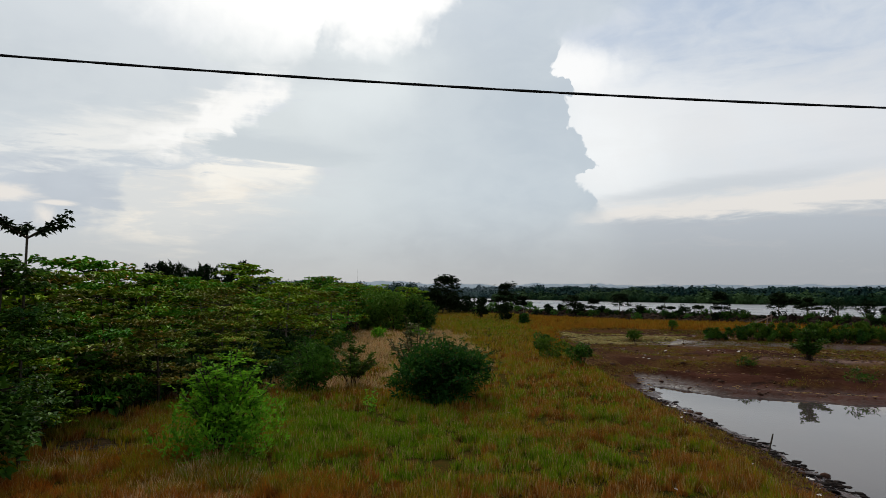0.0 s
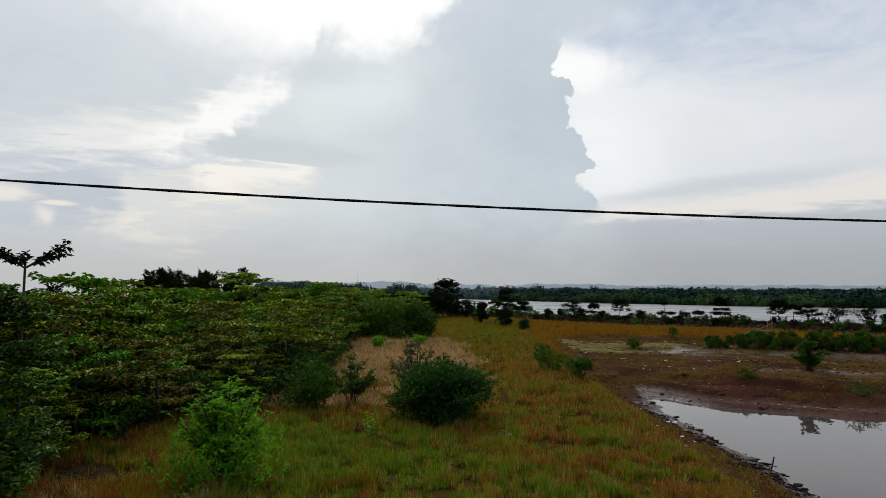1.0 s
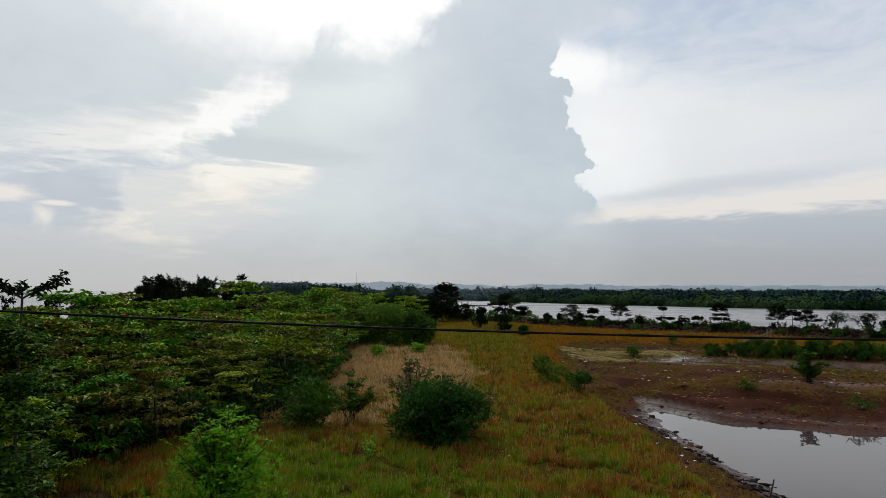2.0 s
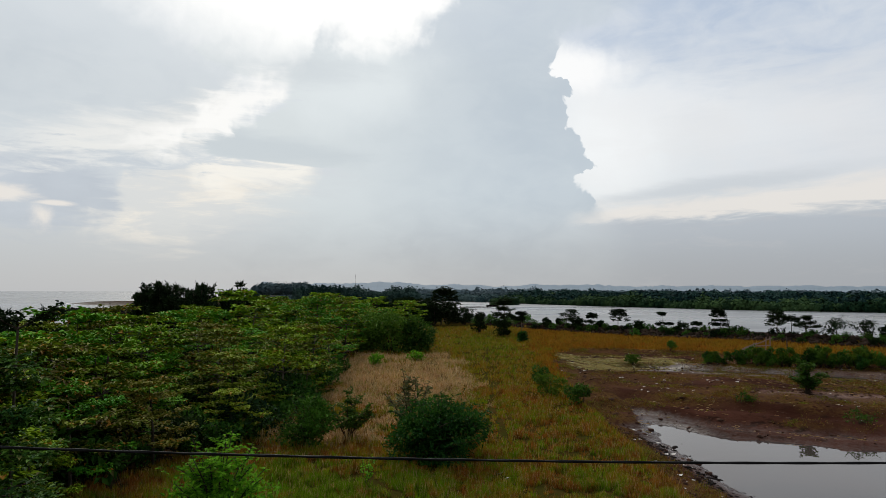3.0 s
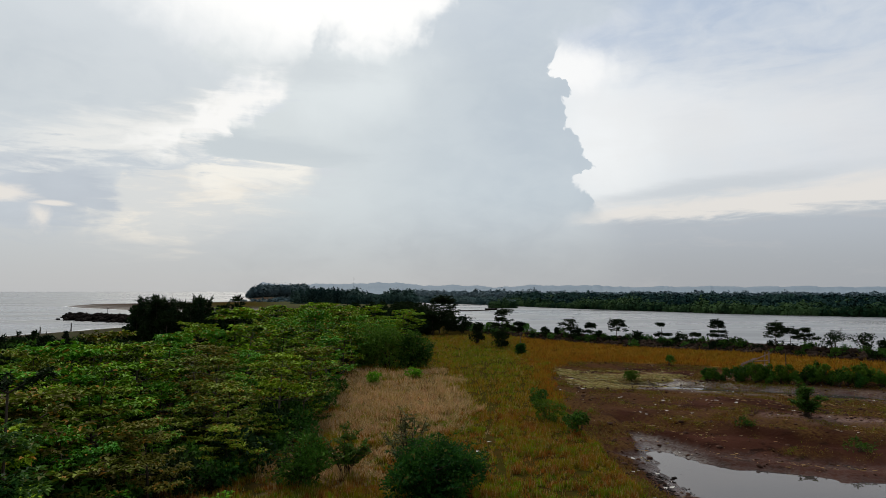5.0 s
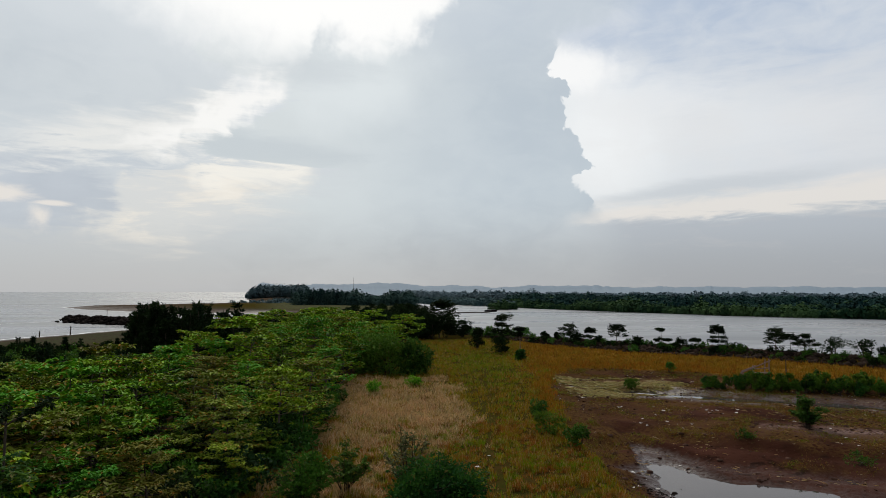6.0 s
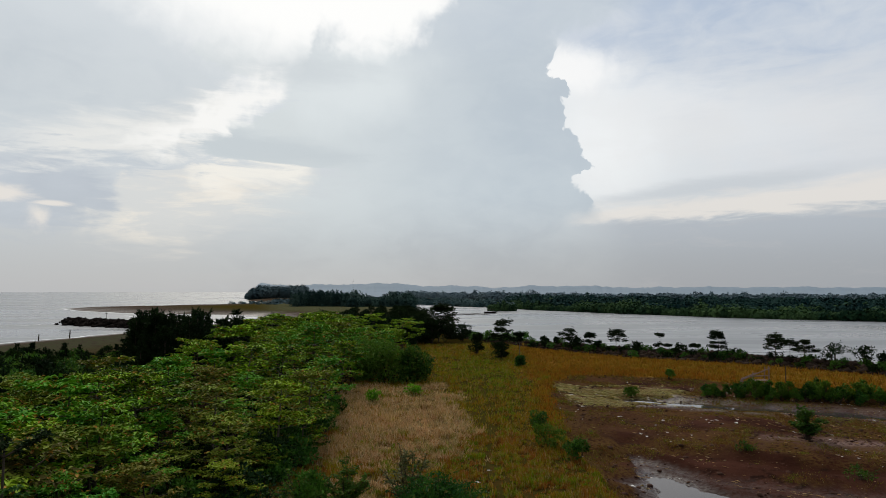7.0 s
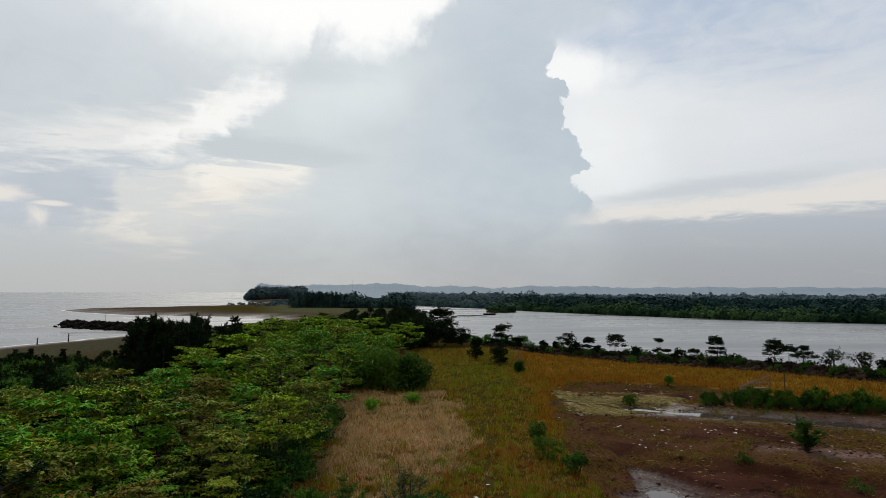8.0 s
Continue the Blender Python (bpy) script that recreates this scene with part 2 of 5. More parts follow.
# ---- materials ----
def leaf_material(name, dark, light, tip=None, share=0.12, translucent=0.2, rough=0.6, cool=0.3, patch=0.55, gloss=0.05, fleck=0.42, dead=0.0):
    """Leaves: each leaf and each plant its own shade of green; a share of them turned (tip)."""
    mat = bpy.data.materials.new(name)
    mat.use_nodes = True
    nodes, links, put, m, mix, smooth, grain, vec = node_tools(mat.node_tree)
    bsdf, out = nodes["Principled BSDF"], nodes["Material Output"]
    geo, info = nodes.new("ShaderNodeNewGeometry"), nodes.new("ShaderNodeObjectInfo")
    isle = geo.outputs["Random Per Island"]
    plant = info.outputs["Random"]
    blotch = smooth(grain(geo.outputs["Position"], patch, 3.0), 0.35, 0.65)
    tone = m("ADD", m("ADD", m("MULTIPLY", isle, fleck), 0.5 * (0.42 - fleck)), m("ADD", m("MULTIPLY", plant, 0.40), m("MULTIPLY", blotch, 0.30)))
    col = mix(smooth(tone, 0.18, 0.88), dark, light)
    col = mix(m("MULTIPLY", smooth(m("FRACT", m("MULTIPLY", plant, 7.0)), 0.62, 0.8), cool), col, (0.4 * light[0] * 0.5, 0.55 * light[1], light[2] * 1.3))
    if dead:
        col = mix(m("MULTIPLY", smooth(m("FRACT", m("MULTIPLY", plant, 13.0)), 0.72, 0.9), dead), col, (0.155, 0.105, 0.030))
    if tip:
        if share > 0.08:
            col = mix(m("MULTIPLY", smooth(plant, 0.82, 0.97), 0.5), col, tuple(0.5 * c + 0.008 for c in tip))
        turned = m("GREATER_THAN", m("FRACT", m("MULTIPLY", isle, 37.0)), m("SUBTRACT", 1.0, m("MULTIPLY", m("ADD", blotch, 0.25), share)))
        col = mix(turned, col, tip)
    put(bsdf.inputs["Base Color"], col)
    bsdf.inputs["Roughness"].default_value = rough
    bsdf.inputs["Specular IOR Level"].default_value = gloss
    tr = nodes.new("ShaderNodeBsdfTranslucent")
    put(tr.inputs[0], mix(0.5, col, light))
    ms = nodes.new("ShaderNodeMixShader")
    ms.inputs[0].default_value = translucent
    links.new(bsdf.outputs[0], ms.inputs[1]), links.new(tr.outputs[0], ms.inputs[2])
    links.new(ms.outputs[0], out.inputs[0])
    return mat


def far_leaf_material(name, dark, light):
    """Woods seen from afar: every tree its own green, its clumps a little apart."""
    mat = bpy.data.materials.new(name)
    mat.use_nodes = True
    nodes, links, put, m, mix, smooth, grain, vec = node_tools(mat.node_tree)
    bsdf = nodes["Principled BSDF"]
    geo, own = nodes.new("ShaderNodeNewGeometry"), nodes.new("ShaderNodeAttribute")
    own.attribute_name = "tone"
    broad = smooth(grain(geo.outputs["Position"], 0.025, 3.0), 0.38, 0.62)
    tone = m("ADD", m("MULTIPLY", own.outputs["Fac"], 0.50), m("ADD", m("MULTIPLY", broad, 0.38), m("MULTIPLY", geo.outputs["Random Per Island"], 0.12)))
    put(bsdf.inputs["Base Color"], mix(smooth(tone, 0.12, 0.9), dark, light))
    bsdf.inputs["Roughness"].default_value, bsdf.inputs["Specular IOR Level"].default_value = 0.8, 0.02
    return mat


def plain_material(name, a, b, scale=3.0, rough=0.85, bump=0.3, fine=20.0, distance=0.02, metal=0.0, gloss=0.1):
    """A surface with broad blotches and fine grain, both in metres."""
    mat = bpy.data.materials.new(name)
    mat.use_nodes = True
    nodes, links, put, m, mix, smooth, grain, vec = node_tools(mat.node_tree)
    bsdf = nodes["Principled BSDF"]
    pos = nodes.new("ShaderNodeNewGeometry").outputs["Position"]
    rnd = nodes.new("ShaderNodeNewGeometry").outputs["Random Per Island"]
    broad, small = grain(pos, scale, 4.0), grain(pos, fine, 3.0)
    tone = m("ADD", m("MULTIPLY", broad, 0.5), m("ADD", m("MULTIPLY", small, 0.3), m("MULTIPLY", rnd, 0.25)))
    put(bsdf.inputs["Base Color"], mix(smooth(tone, 0.25, 0.8), a, b))
    put(bsdf.inputs["Roughness"], smooth(small, 0.2, 0.8, max(0.0, rough - 0.12), min(1.0, rough + 0.1)))
    bsdf.inputs["Metallic"].default_value = metal
    bsdf.inputs["Specular IOR Level"].default_value = gloss
    bp = nodes.new("ShaderNodeBump")
    bp.inputs["Strength"].default_value, bp.inputs["Distance"].default_value = bump, distance
    put(bp.inputs["Height"], small)
    links.new(bp.outputs[0], bsdf.inputs["Normal"])
    return mat


def grass_material(name, colours, patch=0.35, fine=2.2):
    """Standing grass: patches of the given colours (green, olive, rust, straw), each blade a little apart."""
    mat = bpy.data.materials.new(name)
    mat.use_nodes = True
    nodes, links, put, m, mix, smooth, grain, vec = node_tools(mat.node_tree)
    bsdf, out = nodes["Principled BSDF"], nodes["Material Output"]
    geo = nodes.new("ShaderNodeNewGeometry")
    pos, isle = geo.outputs["Position"], geo.outputs["Random Per Island"]
    green, olive, rust, straw = colours

    def own(key):
        n = nodes.new("ShaderNodeAttribute")
        n.attribute_name = key
        return n.outputs["Fac"]

    tuft, lush = own("tuft"), own("lush")
    big = grain(pos, patch * 0.35, 3.0)
    mid = grain(pos, patch * 1.6, 4.0, 0.65)
    low = grain(pos, fine, 3.0)
    stir = m("MULTIPLY_ADD", tuft, 0.10, -0.05)
    a = mix(smooth(m("ADD", stir, m("SUBTRACT", m("ADD", m("MULTIPLY", big, 0.5), m("MULTIPLY", low, 0.5)), m("MULTIPLY", lush, 0.11))), 0.42, 0.54), green, olive)
    a = mix(smooth(m("SUBTRACT", m("SUBTRACT", m("ADD", m("MULTIPLY", mid, 0.55), m("MULTIPLY", low, 0.45)), m("MULTIPLY", lush, 0.10)), stir), 0.455, 0.555), a, rust)
    a = mix(m("MULTIPLY", smooth(m("FRACT", m("MULTIPLY", tuft, 9.0)), 0.45, 0.0), 0.65), a, (0.030, 0.026, 0.006))
    a = mix(m("MULTIPLY", m("GREATER_THAN", isle, 0.84), 0.8), a, straw)
    a = mix(m("MULTIPLY", m("FRACT", m("MULTIPLY", isle, 17.0)), 0.42), a, (0.025, 0.022, 0.004))
    put(bsdf.inputs["Base Color"], a)
    bsdf.inputs["Roughness"].default_value = 0.7
    bsdf.inputs["Specular IOR Level"].default_value = 0.03
    tr = nodes.new("ShaderNodeBsdfTranslucent")
    put(tr.inputs[0], a)
    ms = nodes.new("ShaderNodeMixShader")
    ms.inputs[0].default_value = 0.3
    links.new(bsdf.outputs[0], ms.inputs[1]), links.new(tr.outputs[0], ms.inputs[2])
    links.new(ms.outputs[0], out.inputs[0])
    return mat


def water_material(name, base, rough, scale, strength, distance, stretch=(1, 1, 1)):
    mat = bpy.data.materials.new(name)
    mat.use_nodes = True
    nodes, links, put, m, mix, smooth, grain, vec = node_tools(mat.node_tree)
    bsdf = nodes["Principled BSDF"]
    pos = nodes.new("ShaderNodeNewGeometry").outputs["Position"]
    drift = grain(vec("MULTIPLY", pos, (0.010, 0.035, 0)), 1.0, 4.0)
    put(bsdf.inputs["Base Color"], mix(drift, base, tuple(1.5 * c for c in base)))
    put(bsdf.inputs["Roughness"], smooth(drift, 0.35, 0.65, rough, rough * 2.2))
    bsdf.inputs["IOR"].default_value = 1.33
    v = vec("MULTIPLY", pos, stretch)
    bp = nodes.new("ShaderNodeBump")
    bp.inputs["Strength"].default_value, bp.inputs["Distance"].default_value = strength, distance
    put(bp.inputs["Height"], m("ADD", grain(v, scale, 3.0), m("MULTIPLY", grain(v, scale * 0.17, 2.0), 2.0)))
    links.new(bp.outputs[0], bsdf.inputs["Normal"])
    return mat


def ground_material():
    """Earth: meadow soil, mud, sand and forest litter, told apart by the terrain's own zones."""
    mat = bpy.data.materials.new("ground")
    mat.use_nodes = True
    nodes, links, put, m, mix, smooth, grain, vec = node_tools(mat.node_tree)
    bsdf = nodes["Principled BSDF"]
    pos = nodes.new("ShaderNodeNewGeometry").outputs["Position"]

    def zone(name):
        n = nodes.new("ShaderNodeAttribute")
        n.attribute_name = name
        return n.outputs["Fac"]

    big, mid, low, dust = grain(pos, 0.12, 4.0), grain(pos, 0.7, 5.0, 0.65), grain(pos, 4.0, 4.0), grain(pos, 25.0, 2.0)
    meadow = mix(smooth(mid, 0.4, 0.6), (0.045, 0.040, 0.008), (0.064, 0.038, 0.010))
    meadow = mix(smooth(low, 0.5, 0.75), meadow, (0.03, 0.038, 0.006))
    mud = mix(smooth(big, 0.38, 0.62), (0.034, 0.012, 0.007), (0.067, 0.026, 0.017))
    mud = mix(smooth(mid, 0.52, 0.68), mud, (0.018, 0.008, 0.005))
    mud = mix(m("MULTIPLY", smooth(low, 0.62, 0.72), 0.5), mud, (0.115, 0.064, 0.048))
    mud = mix(m("MULTIPLY", zone("pale"), smooth(low, 0.30, 0.60)), mud, (0.225, 0.150, 0.130))
    mud = mix(m("MULTIPLY", zone("weed"), smooth(low, 0.36, 0.56)), mud, (0.088, 0.046, 0.015))
    sand = mix(smooth(mid, 0.35, 0.65), (0.050, 0.036, 0.028), (0.105, 0.078, 0.060))
    litter = mix(smooth(low, 0.35, 0.65), (0.030, 0.021, 0.012), (0.075, 0.048, 0.026))
    marsh = mix(smooth(mid, 0.4, 0.62), (0.30, 0.17, 0.030), (0.20, 0.085, 0.020))
    shelf = mix(smooth(low, 0.4, 0.6), (0.33, 0.27, 0.13), (0.22, 0.15, 0.08))
    straw = mix(smooth(low, 0.35, 0.65), (0.14, 0.088, 0.038), (0.30, 0.205, 0.098))
    meadow = mix(m("MULTIPLY", zone("dry"), 0.85), meadow, straw)
    col = mix(zone("mud"), meadow, mud)
    col = mix(zone("marsh"), col, marsh)
    col = mix(m("MULTIPLY", zone("shelf"), smooth(mid, 0.47, 0.58)), col, shelf)
    col = mix(zone("litter"), col, litter)
    sand = mix(m("MULTIPLY", zone("dune"), smooth(mid, 0.38, 0.55)), sand, (0.058, 0.060, 0.032))
    col = mix(zone("sand"), col, sand)
    turf = mix(smooth(mid, 0.4, 0.6), (0.060, 0.066, 0.026), (0.095, 0.088, 0.050))
    col = mix(zone("turf"), col, turf)
    wet = zone("wet")
    col = mix(m("MULTIPLY", wet, m("ADD", 0.2, m("MULTIPLY", smooth(low, 0.36, 0.60), 0.65))), col, (0.066, 0.047, 0.043))
    put(bsdf.inputs["Base Color"], col)
    put(bsdf.inputs["Roughness"], m("SUBTRACT", m("SUBTRACT", 0.92, m("MULTIPLY", zone("mud"), 0.06)), m("MULTIPLY", wet, m("ADD", 0.38, m("MULTIPLY", smooth(mid, 0.35, 0.6), 0.35)))))
    bp = nodes.new("ShaderNodeBump")
    patchy = smooth(low, 0.38, 0.58)
    put(bsdf.inputs["Specular IOR Level"], m("ADD", m("MULTIPLY", zone("mud"), 0.006), m("MULTIPLY", wet, m("ADD", 0.10, m("MULTIPLY", patchy, 0.40)))))
    bp.inputs["Strength"].default_value, bp.inputs["Distance"].default_value = 0.8, 0.14
    put(bp.inputs["Height"], m("ADD", m("MULTIPLY", low, 0.8), m("MULTIPLY", dust, 0.25)))
    links.new(bp.outputs[0], bsdf.inputs["Normal"])
    return mat


M_GROUND = ground_material()
M_SEA = water_material("sea_water", (0.150, 0.155, 0.162), 0.20, 0.9, 0.35, 0.14, (1, 1, 1))
M_POND = water_material("pond_water", (0.045, 0.036, 0.034), 0.003, 1.6, 0.012, 0.02)
M_FOAM = plain_material("foam", (0.72, 0.74, 0.74), (0.82, 0.83, 0.82), 1.0, 0.6)
M_BARK = plain_material("bark", (0.030, 0.023, 0.017), (0.085, 0.066, 0.050), 2.0, 0.9, 0.6, 30.0)
M_PALE_BARK = plain_material("pale_bark", (0.07, 0.058, 0.045), (0.16, 0.135, 0.105), 2.0, 0.9, 0.5, 30.0)
M_ALMOND = leaf_material("almond_leaves", (0.004, 0.024, 0.004), (0.290, 0.500, 0.016), (0.34, 0.16, 0.020), 0.10, 0.08, 0.6, 0.7, 0.6, 0.03, 0.5, 0.55)
M_BUSH = leaf_material("bush_leaves", (0.007, 0.031, 0.005), (0.085, 0.205, 0.022), (0.13, 0.12, 0.03), 0.05, 0.15, 0.55, 0.3, 0.8, 0.05, 0.5)
# darkest green; inside the wood it stands in for shade between crowns
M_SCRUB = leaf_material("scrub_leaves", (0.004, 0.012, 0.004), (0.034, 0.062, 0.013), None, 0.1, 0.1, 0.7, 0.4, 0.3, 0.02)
M_BRIGHT = leaf_material("bright_leaves", (0.030, 0.130, 0.008), (0.240, 0.540, 0.030), (0.24, 0.28, 0.05), 0.03, 0.35, 0.6, 0.0)
M_RED = leaf_material("red_leaves", (0.25, 0.035, 0.015), (0.50, 0.10, 0.03))
M_DARK = leaf_material("dark_and_backlit_leaves", (0.006, 0.015, 0.005), (0.022, 0.040, 0.012), None, 0.1, 0.10, 0.7, 0.3, 0.55, 0.02)
M_MANGROVE = leaf_material("mangrove_leaves", (0.026, 0.070, 0.007), (0.110, 0.190, 0.018), (0.14, 0.13, 0.03), 0.05)
M_THICKET = leaf_material("thicket_leaves", (0.010, 0.045, 0.009), (0.130, 0.250, 0.028), (0.16, 0.15, 0.04), 0.05)
M_TWIGGY = leaf_material("sparse_leaves", (0.045, 0.060, 0.018), (0.15, 0.16, 0.06), (0.16, 0.10, 0.05), 0.07, 0.2, 0.6, 0.0)
M_FARWOOD = far_leaf_material("far_mangrove", (0.012, 0.036, 0.018), (0.066, 0.118, 0.042))
# blue distance haze painted into these far leaf colours, palest in M_FARHAZE
M_FARDEEP = far_leaf_material("hinterland_leaves", (0.007, 0.026, 0.027), (0.034, 0.074, 0.060))
M_FARHAZE = far_leaf_material("distant_wood_hazed", (0.095, 0.140, 0.160), (0.165, 0.220, 0.235))
M_FARHEAD = far_leaf_material("headland_leaves_hazed", (0.060, 0.100, 0.110), (0.120, 0.170, 0.175))
M_REACH = far_leaf_material("upper_reach_leaves_hazed", (0.045, 0.085, 0.088), (0.100, 0.150, 0.145))
M_FARPINE = far_leaf_material("far_casuarina", (0.016, 0.042, 0.040), (0.060, 0.105, 0.085))
M_GRASS = grass_material("meadow_grass", ((0.172, 0.312, 0.009), (0.345, 0.258, 0.014), (0.375, 0.138, 0.025), (0.56, 0.38, 0.16)))
M_GRASSFAR = grass_material("far_meadow_grass", ((0.165, 0.260, 0.010), (0.305, 0.258, 0.014), (0.365, 0.175, 0.018), (0.46, 0.33, 0.11)))
M_DRY = grass_material("dry_grass", ((0.38, 0.30, 0.10), (0.70, 0.47, 0.21), (0.66, 0.39, 0.19), (0.78, 0.62, 0.37)))
M_MARSH = grass_material("marsh_grass", ((0.27, 0.18, 0.014), (0.36, 0.20, 0.016), (0.33, 0.13, 0.014), (0.40, 0.26, 0.04)))
M_SHELF = grass_material("shelf_growth", ((0.40, 0.36, 0.11), (0.52, 0.43, 0.16), (0.42, 0.29, 0.12), (0.64, 0.57, 0.30)))
M_WEED = grass_material("mud_weed", ((0.16, 0.20, 0.016), (0.24, 0.17, 0.022), (0.20, 0.085, 0.024), (0.36, 0.27, 0.09)))
M_RIM = grass_material("rim_grass", ((0.26, 0.15, 0.012), (0.36, 0.17, 0.014), (0.40, 0.12, 0.014), (0.42, 0.24, 0.04)))
M_ROCK = plain_material("dark_rock", (0.006, 0.005, 0.004), (0.026, 0.019, 0.016), 0.8, 0.9, 0.6, 6.0, 0.05, 0.0, 0.02)
M_CLOD = plain_material("mud_clod", (0.018, 0.008, 0.005), (0.130, 0.072, 0.052), 1.5, 0.95, 0.5, 12.0, 0.02, 0.0, 0.03)
M_BANKROCK = plain_material("bank_rock", (0.007, 0.005, 0.004), (0.075, 0.050, 0.036), 0.5, 0.9, 0.6, 6.0, 0.05, 0.0, 0.02)
M_BAMBOO = plain_material("weathered_bamboo", (0.15, 0.10, 0.085), (0.32, 0.23, 0.19), 2.0, 0.8)
M_CABLE = plain_material("black_cable", (0.006, 0.006, 0.006), (0.014, 0.014, 0.014), 4.0, 0.6, 0.2, 60.0, 0.002)
M_LITTER = plain_material("pale_litter", (0.45, 0.41, 0.37), (0.75, 0.72, 0.68), 6.0, 0.7)
# forested hills; the blue-grey is aerial haze put into the base colour
M_HILL = plain_material("far_hills_hazed", (0.20, 0.255, 0.31), (0.25, 0.305, 0.355), 0.004, 0.95, 0.0, 0.03)

# ---- terrain ----
SEA_Z, POND_Z, PUDDLE_Z = -1.60, -1.55, -0.74


def lattice(ix, iy, seed):
    n = np.sin(ix * 127.1 + iy * 311.7 + seed * 74.7) * 43758.5453
    return n - np.floor(n)


def vnoise(x, y, size, seed=0):
    """Smooth value noise, 0 to 1, with lumps of the given size."""
    x, y = np.asarray(x, float) / size, np.asarray(y, float) / size
    ix, iy = np.floor(x), np.floor(y)
    fx, fy = x - ix, y - iy
    fx, fy = fx * fx * (3 - 2 * fx), fy * fy * (3 - 2 * fy)
    a, b = lattice(ix, iy, seed), lattice(ix + 1, iy, seed)
    c, d = lattice(ix, iy + 1, seed), lattice(ix + 1, iy + 1, seed)
    return (a * (1 - fx) + b * fx) * (1 - fy) + (c * (1 - fx) + d * fx) * fy


def fbm(x, y, size, seed=0):
    return 0.55 * vnoise(x, y, size, seed) + 0.3 * vnoise(x, y, size * 0.43, seed + 3) + 0.15 * vnoise(x, y, size * 0.19, seed + 7)


def step(v, lo, hi):
    t = np.clip((np.asarray(v, float) - lo) / (hi - lo), 0, 1)
    return t * t * (3 - 2 * t)


def bank_y(x):      # top of the near river bank
    return np.interp(x, (-38.4, -28.7, -20.6, -8.9, 3.8, 19.3, 32, 47.8, 60.9, 99.7, 220, 900), (896.5, 716.5, 461.7, 295.3, 164.4, 132.1, 116.5, 105.3, 90.3, 54.8, -20, -300))


def far_y(x):       # water line of the far river bank
    return np.interp(x, (-139.2, -15.4, 0, 16, 39, 63, 100.6, 137.2, 182.2, 379, 900), (765.4, 586.4, 550.7, 519.9, 488, 424.3, 360, 303.9, 267.4, 170.6, 20))


def coast_x(y):     # water line of the sea
    return np.interp(y, (-900, 97.8, 153.7, 204.4, 234.7, 271.5, 303.1, 333.8, 360, 406.8, 453.6, 488, 550.7, 590.5, 716.5, 876.1, 1008.2, 1514.8), (-150, -109.6, -103.1, -92.4, -87.4, -76, -74.9, -96.6, -168.3, -220.4, -255.8, -235.8, -188.8, -164.8, -193.5, -259.6, -177.9, 75.7))


def meadow_edge(y):  # where the meadow drops to the mud
    return np.interp(y, (-50, 20, 45, 61, 70, 80, 84), (8.8, 8.8, 9.5, 10.4, 11.7, 13.4, 16.0))


def marsh_edge(x):   # where the mud rises to the far marsh grass
    return np.interp(x, (9.8, 13.5, 19.2, 32.6, 37, 43, 52, 70, 140), (80, 84, 86.7, 82.7, 76, 71, 67, 60, 20))


def pond_edge(x):
    return np.interp(x, (13.2, 14, 15, 18, 25, 40, 80), (40, 45.5, 45, 40.8, 37.6, 33, 25))


def channel_y(x):
    return np.interp(x, (14, 18, 26, 36.6, 41, 70), (72.5, 71, 67.8, 62.7, 60.6, 45))


def in_dry(x, y):
    d = np.hypot((x + 3.3) / 6.6, (y - 59) / 18.5) + (fbm(x, y, 4, 61) - 0.5) * 1.7
    e = np.hypot((x + 5.6) / 3.4, (y - 34.5) / 4.2) + (fbm(x, y, 2.5, 62) - 0.5) * 1.3
    return np.maximum(1 - step(d, 0.6, 1.15), 0.9 * (1 - step(e, 0.5, 1.1)))


